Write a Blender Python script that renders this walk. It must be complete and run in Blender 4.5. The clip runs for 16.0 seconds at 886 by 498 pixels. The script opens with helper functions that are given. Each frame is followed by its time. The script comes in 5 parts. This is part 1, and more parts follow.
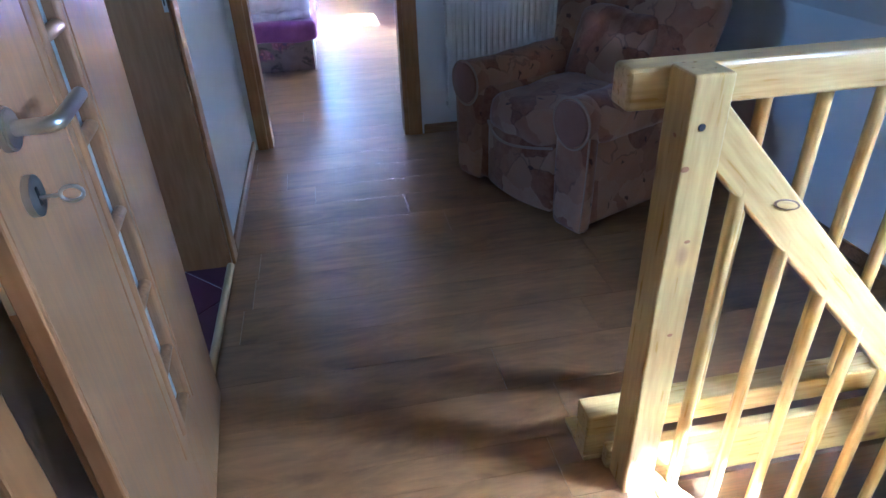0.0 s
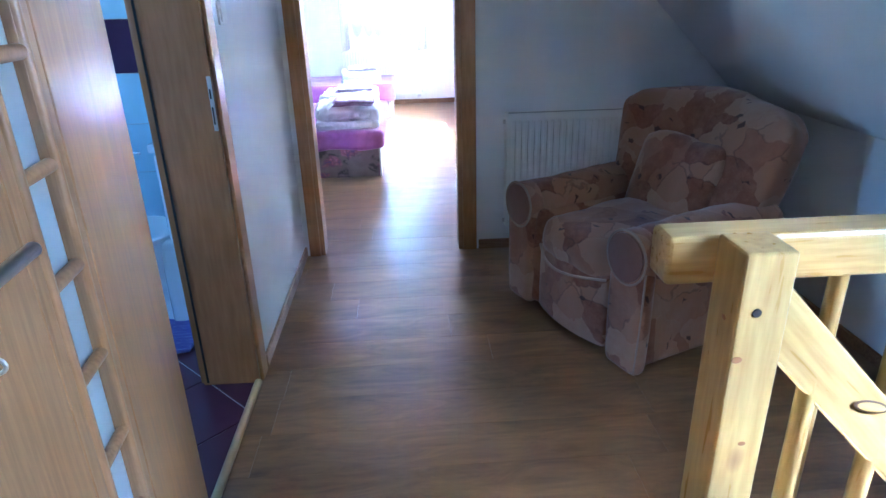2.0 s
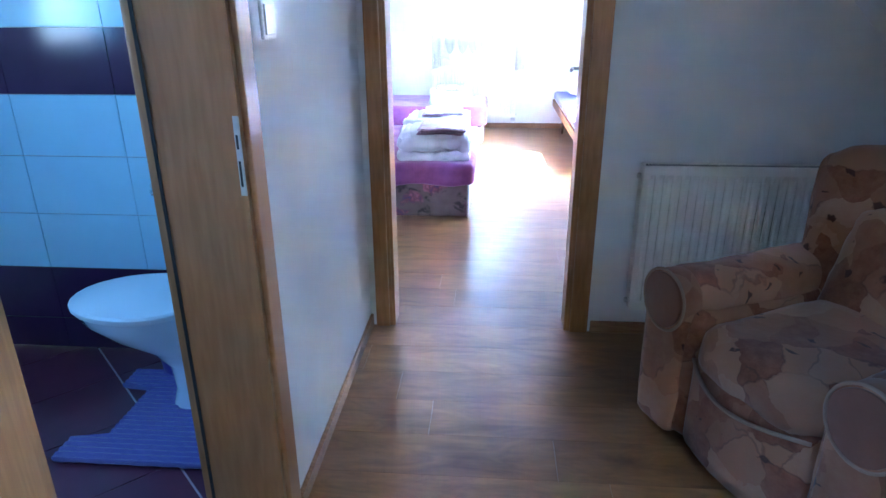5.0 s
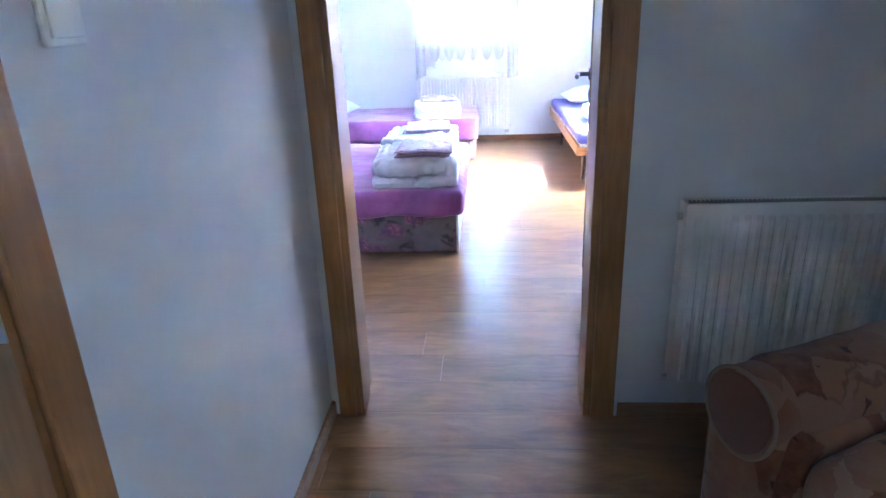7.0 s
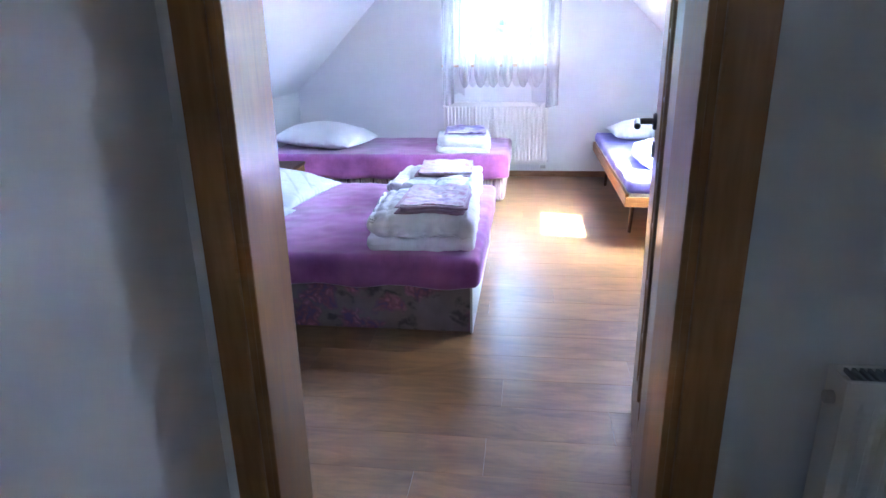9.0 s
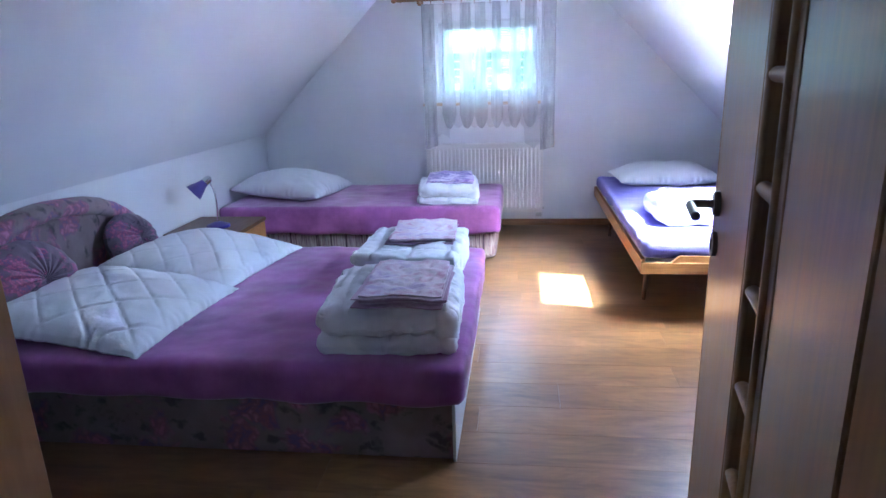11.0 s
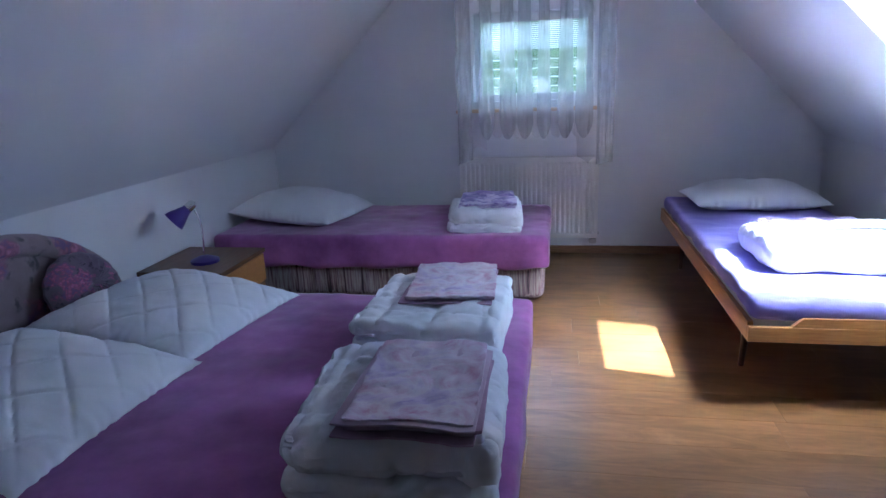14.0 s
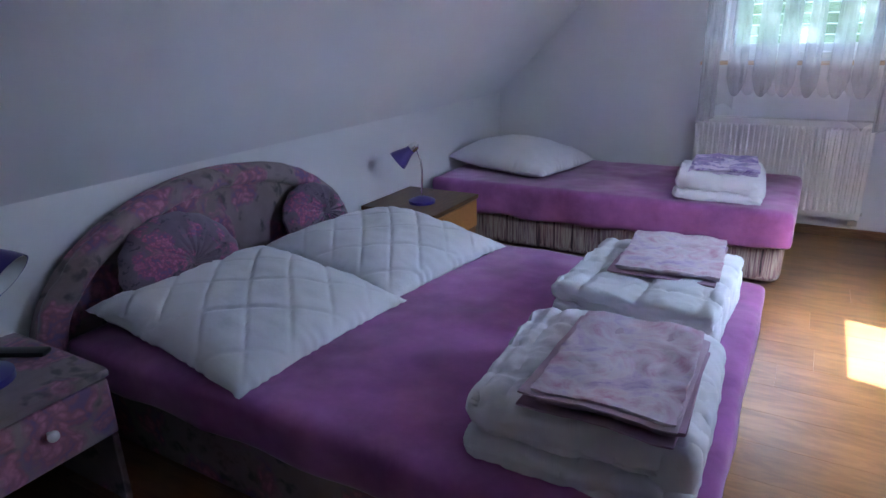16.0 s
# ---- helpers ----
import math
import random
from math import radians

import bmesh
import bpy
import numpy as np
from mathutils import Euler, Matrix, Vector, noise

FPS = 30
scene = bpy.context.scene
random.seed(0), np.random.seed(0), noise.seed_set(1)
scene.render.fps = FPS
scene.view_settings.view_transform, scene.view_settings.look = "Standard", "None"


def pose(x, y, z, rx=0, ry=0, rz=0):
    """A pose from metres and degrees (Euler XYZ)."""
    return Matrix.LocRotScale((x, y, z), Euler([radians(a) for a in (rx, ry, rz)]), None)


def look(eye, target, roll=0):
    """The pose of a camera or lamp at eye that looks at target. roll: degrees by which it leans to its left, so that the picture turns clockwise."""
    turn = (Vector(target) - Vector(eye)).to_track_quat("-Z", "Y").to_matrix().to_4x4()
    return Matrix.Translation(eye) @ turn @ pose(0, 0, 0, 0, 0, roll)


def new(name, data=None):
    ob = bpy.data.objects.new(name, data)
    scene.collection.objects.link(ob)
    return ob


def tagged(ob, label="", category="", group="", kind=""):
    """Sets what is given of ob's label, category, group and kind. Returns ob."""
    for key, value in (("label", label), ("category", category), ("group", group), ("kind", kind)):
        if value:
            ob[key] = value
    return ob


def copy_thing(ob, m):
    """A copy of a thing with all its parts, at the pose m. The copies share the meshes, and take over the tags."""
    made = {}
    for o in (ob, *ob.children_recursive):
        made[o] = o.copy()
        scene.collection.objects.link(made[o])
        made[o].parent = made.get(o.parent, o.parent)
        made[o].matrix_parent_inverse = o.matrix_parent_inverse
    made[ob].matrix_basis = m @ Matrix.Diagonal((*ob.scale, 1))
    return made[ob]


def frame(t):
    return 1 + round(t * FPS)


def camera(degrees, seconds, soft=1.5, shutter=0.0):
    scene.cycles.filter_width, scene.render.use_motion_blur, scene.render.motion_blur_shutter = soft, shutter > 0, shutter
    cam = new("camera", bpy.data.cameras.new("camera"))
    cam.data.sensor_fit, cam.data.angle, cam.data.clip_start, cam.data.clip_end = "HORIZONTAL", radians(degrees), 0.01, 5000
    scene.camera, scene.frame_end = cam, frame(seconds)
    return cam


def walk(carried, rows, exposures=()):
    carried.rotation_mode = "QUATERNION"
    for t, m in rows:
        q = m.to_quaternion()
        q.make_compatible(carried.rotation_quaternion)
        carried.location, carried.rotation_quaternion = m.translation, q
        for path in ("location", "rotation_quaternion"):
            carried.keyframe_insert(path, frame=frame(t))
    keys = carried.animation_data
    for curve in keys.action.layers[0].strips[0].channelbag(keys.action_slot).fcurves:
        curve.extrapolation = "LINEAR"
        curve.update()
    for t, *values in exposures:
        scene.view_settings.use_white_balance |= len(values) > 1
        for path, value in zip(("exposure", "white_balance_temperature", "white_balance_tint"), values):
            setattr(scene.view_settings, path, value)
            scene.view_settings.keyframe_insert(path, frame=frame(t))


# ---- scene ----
cam = camera(70.4, 16.0)
PATH = [
    (0, (0.19, 0.192, 1.305), (0.472, 1.877, 0.264), -2.3),
    (0.5, (0.216, 0.231, 1.318), (0.471, 1.964, 0.353), -2.3),
    (1, (0.246, 0.283, 1.325), (0.469, 2.066, 0.447), -2.0),
    (1.5, (0.296, 0.321, 1.336), (0.437, 2.142, 0.52), -2.1),
    (2, (0.319, 0.356, 1.341), (0.41, 2.202, 0.577), -1.6),
    (2.5, (0.324, 0.45, 1.338), (0.365, 2.309, 0.601), -0.8),
    (3, (0.306, 0.574, 1.346), (0.266, 2.431, 0.607), -0.2),
    (3.5, (0.269, 0.669, 1.341), (0.178, 2.532, 0.617), 0.2),
    (4, (0.237, 0.769, 1.335), (0.114, 2.632, 0.618), 0.8),
    (4.2, (0.229, 0.825, 1.336), (0.086, 2.685, 0.615), 0.7),
    (6.3, (0.241, 1.532, 1.281), (0.122, 3.404, 0.586), -1.3),
    (6.5, (0.216, 1.563, 1.283), (0.106, 3.436, 0.593), -1.0),
    (7, (0.256, 1.785, 1.272), (0.115, 3.654, 0.575), -2.2),
    (7.5, (0.329, 2.003, 1.282), (0.088, 3.864, 0.593), -1.6),
    (8, (0.361, 2.18, 1.267), (0.07, 4.038, 0.587), -1.7),
    (8.5, (0.342, 2.394, 1.279), (0.042, 4.255, 0.609), -2.3),
    (9, (0.312, 2.579, 1.271), (0.058, 4.457, 0.632), -1.1),
    (9.2, (0.296, 2.632, 1.288), (0.035, 4.511, 0.653), -1.7),
    (11.3, (0.298, 3.362, 1.296), (0.066, 5.272, 0.751), -1.8),
    (11.5, (0.292, 3.409, 1.295), (0.063, 5.318, 0.746), -1.9),
    (12, (0.29, 3.566, 1.287), (0.052, 5.481, 0.76), -2.8),
    (12.5, (0.317, 3.722, 1.284), (0.063, 5.639, 0.777), -3.2),
    (13, (0.319, 3.836, 1.278), (0.082, 5.752, 0.757), -2.3),
    (13.5, (0.271, 3.973, 1.278), (-0.011, 5.889, 0.776), -2.9),
    (14, (0.21, 4.074, 1.265), (-0.139, 5.971, 0.734), -2.3),
    (14.5, (0.197, 4.135, 1.265), (-0.332, 5.98, 0.702), -1.9),
    (15, (0.195, 4.161, 1.265), (-0.504, 5.931, 0.649), -1.4),
    (15.5, (0.196, 4.171, 1.264), (-0.64, 5.863, 0.601), -1.7),
    (16, (0.183, 4.169, 1.261), (-0.776, 5.795, 0.6), -1.6),
]
walk(cam, [(t, look(eye, target, roll)) for t, eye, target, roll in PATH],
     [(0, 5.5, 4450, 8), (1.5, 6.1, 4500, 6), (3.0, 6.2, 4600, 4), (3.7, 6.3, 4560, 4), (7, 5.85, 4750, 4), (9, 5.0, 5000, 4), (11.5, 3.7, 4900, 6), (12.5, 3.2, 4850, 6), (14, 2.8, 5000, 7), (16, 3.25, 5450, 9)])

# ---- light and exposure ----
SUN_DIR = Vector((-0.50, 0.30, -1.0))          # the way the sunlight travels
sun_el = math.atan2(1.0, math.hypot(SUN_DIR.x, SUN_DIR.y))
sun_az = math.atan2(-SUN_DIR.x, -SUN_DIR.y)    # compass angle of the sun, from +y towards +x
world = bpy.data.worlds.new("world")
scene.world = world
world.use_nodes = True
wn = world.node_tree.nodes
sky = wn.new("ShaderNodeTexSky")
sky.sky_type, sky.sun_disc = "NISHITA", False
sky.sun_elevation, sky.sun_rotation = sun_el, sun_az
world.node_tree.links.new(sky.outputs[0], wn["Background"].inputs[0])
wn["Background"].inputs[1].default_value = 0.05

sun = new("sun", bpy.data.lights.new("sun", "SUN"))
sun.data.energy, sun.data.angle, sun.data.color = 5.0, radians(0.5), (1.0, 0.97, 0.93)
sun.rotation_euler = SUN_DIR.to_track_quat("-Z", "Y").to_euler()


def window_light(name, place, towards, w, h, watts, colour):
    lamp = new(name, bpy.data.lights.new(name, "AREA"))
    lamp.data.shape, lamp.data.size, lamp.data.size_y = "RECTANGLE", w, h
    lamp.data.energy, lamp.data.color = watts, colour
    lamp.matrix_world = look(place, towards)
    return lamp


DAY = (0.64, 0.80, 1.0)
window_light("light_roof_window_bedroom", (1.66, 6.445, 1.42), (0.66, 6.445, 0.42), 0.58, 0.80, 0.55, DAY).data.spread = radians(105)
window_light("light_window_bedroom", (0.06, 9.55, 2.30), (0.06, 8.0, 1.15), 1.0, 1.0, 5.5, DAY)
window_light("light_roof_window_stairs", (1.72, 0.63, 1.41), (0.72, 0.9, 0.41), 0.20, 0.8, 1.15, DAY)
window_light("light_window_bathroom", (-2.0, 2.0, 1.5), (-0.6, 2.4, 0.9), 0.55, 0.7, 0.11, (0.26, 0.58, 1.0))

# ---- materials ----


def material(name, colour=(0.8, 0.8, 0.8), rough=0.5, metal=0.0, bump=0.0, bump_scale=200.0, bump_dist=0.002, var=0.0, var_scale=6.0, coat=0.0, sheen=0.0, spec=0.5):
    """A surface with a mottled colour and fine relief."""
    m = bpy.data.materials.new(name)
    m.use_nodes = True
    nt = m.node_tree
    b = nt.nodes["Principled BSDF"]
    b.inputs["Base Color"].default_value = (*colour, 1)
    b.inputs["Roughness"].default_value, b.inputs["Metallic"].default_value = rough, metal
    b.inputs["Coat Weight"].default_value, b.inputs["Coat Roughness"].default_value = coat, 0.15
    b.inputs["Sheen Weight"].default_value, b.inputs["Sheen Roughness"].default_value = sheen, 0.4
    b.inputs["Specular IOR Level"].default_value = spec
    tc = nt.nodes.new("ShaderNodeTexCoord")
    if var:
        n1 = node(nt, "ShaderNodeTexNoise", {"Scale": var_scale, "Detail": 6, "Roughness": 0.6}, {"Vector": tc.outputs["Object"]})
        lo, hi = [c * (1 - var) for c in colour], [min(1, c * (1 + var)) for c in colour]
        r = ramp(nt, n1.outputs["Fac"], [(0.3, lo), (0.7, hi)])
        nt.links.new(r, b.inputs["Base Color"])
    if bump:
        n2 = node(nt, "ShaderNodeTexNoise", {"Scale": bump_scale, "Detail": 4}, {"Vector": tc.outputs["Object"]})
        relief(nt, n2.outputs["Fac"], bump, bump_dist)
    return m


def node(nt, kind, values=None, links=None):
    n = nt.nodes.new(kind)
    for k, v in (values or {}).items():
        n.inputs[k].default_value = v
    for k, v in (links or {}).items():
        nt.links.new(v, n.inputs[k])
    return n


def ramp(nt, source, stops, hard=False):
    r = nt.nodes.new("ShaderNodeValToRGB")
    nt.links.new(source, r.inputs[0])
    e = r.color_ramp.elements
    while len(e) < len(stops):
        e.new(0.5)
    for el, (p, c) in zip(e, stops):
        el.position, el.color = p, (*c, 1)
    if hard:
        r.color_ramp.interpolation = "CONSTANT"
    return r.outputs[0]


def mix(nt, fac, a, b, mode="MIX"):
    m = nt.nodes.new("ShaderNodeMix")
    m.data_type, m.blend_type = "RGBA", mode
    for i, v in ((0, fac), (6, a), (7, b)):
        if isinstance(v, (int, float)):
            m.inputs[i].default_value = v
        elif isinstance(v, tuple):
            m.inputs[i].default_value = (*v, 1)
        else:
            nt.links.new(v, m.inputs[i])
    return m.outputs[2]


def maths(nt, op, a, b=0.0, c=0.0):
    m = nt.nodes.new("ShaderNodeMath")
    m.operation = op
    for i, v in enumerate((a, b, c)):
        if isinstance(v, (int, float)):
            m.inputs[i].default_value = v
        else:
            nt.links.new(v, m.inputs[i])
    return m.outputs[0]


def relief(nt, height, strength, dist=0.002):
    b = nt.nodes["Principled BSDF"]
    bp = node(nt, "ShaderNodeBump", {"Strength": strength, "Distance": dist}, {"Height": height})
    if b.inputs["Normal"].links:
        nt.links.new(b.inputs["Normal"].links[0].from_socket, bp.inputs["Normal"])
    nt.links.new(bp.outputs[0], b.inputs["Normal"])


def wood(name, dark, light, axis="x", rough=0.35, coat=0.2, stretch=14.0, scale=2.2, per_piece=0.12, knots=False, bump=0.15, contrast=1.0, spec=0.5):
    """Wood with its grain along one axis of the thing; each piece differs a little."""
    m = bpy.data.materials.new(name)
    m.use_nodes = True
    nt = m.node_tree
    b = nt.nodes["Principled BSDF"]
    tc = nt.nodes.new("ShaderNodeTexCoord")
    info = nt.nodes.new("ShaderNodeObjectInfo")
    shift = node(nt, "ShaderNodeVectorMath", {0: (7.3, 3.1, 5.7)})
    shift.operation = "SCALE"
    nt.links.new(maths(nt, "MULTIPLY", info.outputs["Random"], 9.0), shift.inputs["Scale"])
    add = node(nt, "ShaderNodeVectorMath")
    nt.links.new(tc.outputs["Object"], add.inputs[0])
    nt.links.new(shift.outputs[0], add.inputs[1])
    mp = nt.nodes.new("ShaderNodeMapping")
    s = {"x": (1, stretch, stretch), "y": (stretch, 1, stretch), "z": (stretch, stretch, 1)}[axis]
    mp.inputs["Scale"].default_value = s
    nt.links.new(add.outputs[0], mp.inputs["Vector"])
    warp = node(nt, "ShaderNodeTexNoise", {"Scale": scale * 0.55, "Detail": 3, "Distortion": 0.6}, {"Vector": mp.outputs[0]})
    fine = node(nt, "ShaderNodeTexNoise", {"Scale": scale * 5, "Detail": 2, "Roughness": 0.5}, {"Vector": mp.outputs[0]})
    rings = maths(nt, "FRACT", maths(nt, "MULTIPLY", warp.outputs["Fac"], 7.0))
    rings = maths(nt, "PINGPONG", rings, 0.5)
    f = maths(nt, "ADD", maths(nt, "MULTIPLY", rings, 0.55 * contrast), maths(nt, "MULTIPLY", fine.outputs["Fac"], 0.9))
    mid = [(a + c) / 2 for a, c in zip(dark, light)]
    col = ramp(nt, f, [(0.3, dark), (0.55, mid), (0.8, light)])
    broad = node(nt, "ShaderNodeTexNoise", {"Scale": 1.7, "Detail": 2}, {"Vector": add.outputs[0]})
    col = mix(nt, 1.0, col, ramp(nt, broad.outputs["Fac"], [(0.3, (0.82, 0.82, 0.82)), (0.7, (1, 1, 1))]), "MULTIPLY")
    v = maths(nt, "ADD", maths(nt, "MULTIPLY", info.outputs["Random"], per_piece * 2), 1 - per_piece)
    hsv = node(nt, "ShaderNodeHueSaturation", {}, {"Value": v, "Color": col})
    col = hsv.outputs[0]
    if knots:
        km = nt.nodes.new("ShaderNodeMapping")
        km.inputs["Scale"].default_value = {"x": (4.6, 9, 9), "y": (9, 4.6, 9), "z": (9, 9, 4.6)}[axis]
        nt.links.new(add.outputs[0], km.inputs["Vector"])
        vo = node(nt, "ShaderNodeTexVoronoi", {"Scale": 1.0, "Randomness": 1.0}, {"Vector": km.outputs[0]})
        k = ramp(nt, vo.outputs["Distance"], [(0.05, (1, 1, 1)), (0.09, (0.55, 0.55, 0.55)), (0.16, (0, 0, 0))])
        col = mix(nt, k, col, (0.20, 0.075, 0.03))
    nt.links.new(col, b.inputs["Base Color"])
    b.inputs["Roughness"].default_value = rough
    b.inputs["Coat Weight"].default_value, b.inputs["Coat Roughness"].default_value = coat, 0.2
    b.inputs["Specular IOR Level"].default_value = spec
    rr = ramp(nt, fine.outputs["Fac"], [(0.2, (rough * 0.8,) * 3), (0.8, (min(1, rough * 1.3),) * 3)])
    nt.links.new(rr, b.inputs["Roughness"])
    relief(nt, fine.outputs["Fac"], bump, 0.0006)
    return m


def patches(name, colours, scale=9.0, rough=0.9, dark_marks=None, coords="Object", soft=0.06, bump=0.25, sheen=0.3, weave=700.0):
    """Printed cloth: areas of several colours with uneven edges, and small dark marks."""
    m = bpy.data.materials.new(name)
    m.use_nodes = True
    nt = m.node_tree
    b = nt.nodes["Principled BSDF"]
    tc = nt.nodes.new("ShaderNodeTexCoord")
    wn1 = node(nt, "ShaderNodeTexNoise", {"Scale": scale * 0.8, "Detail": 4}, {"Vector": tc.outputs[coords]})
    w = node(nt, "ShaderNodeVectorMath")
    w.operation = "MULTIPLY_ADD"
    nt.links.new(wn1.outputs["Color"], w.inputs[0])
    w.inputs[1].default_value = (0.16,) * 3
    nt.links.new(tc.outputs[coords], w.inputs[2])
    vo = node(nt, "ShaderNodeTexVoronoi", {"Scale": scale}, {"Vector": w.outputs[0]})
    n = len(colours)
    bw = nt.nodes.new("ShaderNodeSeparateColor")
    nt.links.new(vo.outputs["Color"], bw.inputs[0])
    col = ramp(nt, bw.outputs[0], [(i / n, c) for i, c in enumerate(colours)], hard=True)
    no = node(nt, "ShaderNodeTexNoise", {"Scale": scale * 3.2, "Detail": 5, "Roughness": 0.7}, {"Vector": tc.outputs[coords]})
    col = mix(nt, node(nt, "ShaderNodeMapRange", {1: 0.35, 2: 0.7, 3: 0.0, 4: 0.6}, {0: no.outputs["Fac"]}).outputs[0], col, colours[0])
    if dark_marks:
        ed = node(nt, "ShaderNodeTexVoronoi", {"Scale": scale}, {"Vector": w.outputs[0]})
        ed.feature = "DISTANCE_TO_EDGE"
        line = node(nt, "ShaderNodeMapRange", {1: 0.012, 2: 0.035, 3: 1.0, 4: 0.0}, {0: ed.outputs["Distance"]}).outputs[0]
        some = node(nt, "ShaderNodeTexNoise", {"Scale": scale * 0.7, "Detail": 1}, {"Vector": tc.outputs[coords]})
        some = node(nt, "ShaderNodeMapRange", {1: 0.55, 2: 0.62, 4: 0.4}, {0: some.outputs["Fac"]}).outputs[0]
        col = mix(nt, maths(nt, "MULTIPLY", line, some), col, dark_marks)
        mm = nt.nodes.new("ShaderNodeMapping")
        mm.inputs["Scale"].default_value = (0.9, 2.4, 1.6)
        mm.inputs["Rotation"].default_value = (0.4, 0.5, 0.6)
        nt.links.new(w.outputs[0], mm.inputs["Vector"])
        v2 = node(nt, "ShaderNodeTexVoronoi", {"Scale": scale * 1.1}, {"Vector": mm.outputs[0]})
        v2.distance = "CHEBYCHEV"
        sc = nt.nodes.new("ShaderNodeSeparateColor")
        nt.links.new(v2.outputs["Color"], sc.inputs[0])
        k = node(nt, "ShaderNodeMapRange", {1: 0.12, 2: 0.12 + soft, 3: 0.85, 4: 0.0}, {0: v2.outputs["Distance"]}).outputs[0]
        col = mix(nt, maths(nt, "MULTIPLY", k, maths(nt, "LESS_THAN", sc.outputs[0], 0.4)), col, dark_marks)
    nt.links.new(col, b.inputs["Base Color"])
    b.inputs["Roughness"].default_value = rough
    b.inputs["Sheen Weight"].default_value = sheen
    b.inputs["Specular IOR Level"].default_value = 0.2
    cr = node(nt, "ShaderNodeTexNoise", {"Scale": 12.0, "Detail": 4}, {"Vector": tc.outputs[coords]})
    relief(nt, cr.outputs["Fac"], 0.35, 0.01)
    return m


def laminate(name):
    """Oak laminate: soft clouds, long wisps of grain and fine pores along x; each plank differs."""
    m = bpy.data.materials.new(name)
    m.use_nodes = True
    nt = m.node_tree
    b = nt.nodes["Principled BSDF"]
    tc = nt.nodes.new("ShaderNodeTexCoord")
    info = nt.nodes.new("ShaderNodeObjectInfo")
    shift = node(nt, "ShaderNodeVectorMath", {0: (9.3, 4.1, 2.7)})
    shift.operation = "SCALE"
    nt.links.new(maths(nt, "MULTIPLY", info.outputs["Random"], 11.0), shift.inputs["Scale"])
    add = node(nt, "ShaderNodeVectorMath")
    nt.links.new(tc.outputs["Object"], add.inputs[0])
    nt.links.new(shift.outputs[0], add.inputs[1])

    def layer(sx, sy, detail, distortion=0.0, rough=0.55):
        mp = nt.nodes.new("ShaderNodeMapping")
        mp.inputs["Scale"].default_value = (sx, sy, 1)
        nt.links.new(add.outputs[0], mp.inputs["Vector"])
        return node(nt, "ShaderNodeTexNoise", {"Scale": 1.0, "Detail": detail, "Roughness": rough, "Distortion": distortion}, {"Vector": mp.outputs[0]}).outputs["Fac"]
    cloud, wisp, pore = layer(1.3, 5.5, 3, 0.9), layer(4.5, 38, 2, 0.4, 0.5), layer(9, 80, 0)
    blot = layer(3.2, 11, 4, 1.6, 0.68)
    f = maths(nt, "ADD", maths(nt, "MULTIPLY", cloud, 0.40), maths(nt, "MULTIPLY", wisp, 0.13))
    f = maths(nt, "ADD", f, maths(nt, "MULTIPLY", pore, 0.06))
    f = maths(nt, "ADD", f, maths(nt, "MULTIPLY", blot, 0.40))
    k = node(nt, "ShaderNodeMapRange", {1: 0.34, 2: 0.66}, {0: f}).outputs[0]
    col = mix(nt, k, (0.120, 0.051, 0.016), (0.370, 0.188, 0.072))
    v = maths(nt, "ADD", maths(nt, "MULTIPLY", info.outputs["Random"], 0.16), 0.92)
    hsv = node(nt, "ShaderNodeHueSaturation", {}, {"Value": v, "Color": col})
    nt.links.new(hsv.outputs[0], b.inputs["Base Color"])
    rr = node(nt, "ShaderNodeMapRange", {1: 0.3, 2: 0.7, 3: 0.28, 4: 0.30}, {0: wisp}).outputs[0]
    nt.links.new(rr, b.inputs["Roughness"])
    b.inputs["Coat Weight"].default_value, b.inputs["Coat Roughness"].default_value = 0.38, 0.3
    return m


def watercolour(name, stops, scale=7.0):
    """Cloth printed with soft running colours."""
    m = bpy.data.materials.new(name)
    m.use_nodes = True
    nt = m.node_tree
    b = nt.nodes["Principled BSDF"]
    tc = nt.nodes.new("ShaderNodeTexCoord")
    n = node(nt, "ShaderNodeTexNoise", {"Scale": scale, "Detail": 7, "Roughness": 0.62, "Distortion": 1.2}, {"Vector": tc.outputs["Object"]})
    k = len(stops)
    col = ramp(nt, n.outputs["Fac"], [(0.30 + 0.40 * i / (k - 1), c) for i, c in enumerate(stops)])
    nt.links.new(col, b.inputs["Base Color"])
    b.inputs["Roughness"].default_value, b.inputs["Specular IOR Level"].default_value = 0.9, 0.15
    w = node(nt, "ShaderNodeTexNoise", {"Scale": 30.0, "Detail": 4, "Distortion": 0.5}, {"Vector": tc.outputs["Object"]})
    relief(nt, w.outputs["Fac"], 0.45, 0.006)
    return m


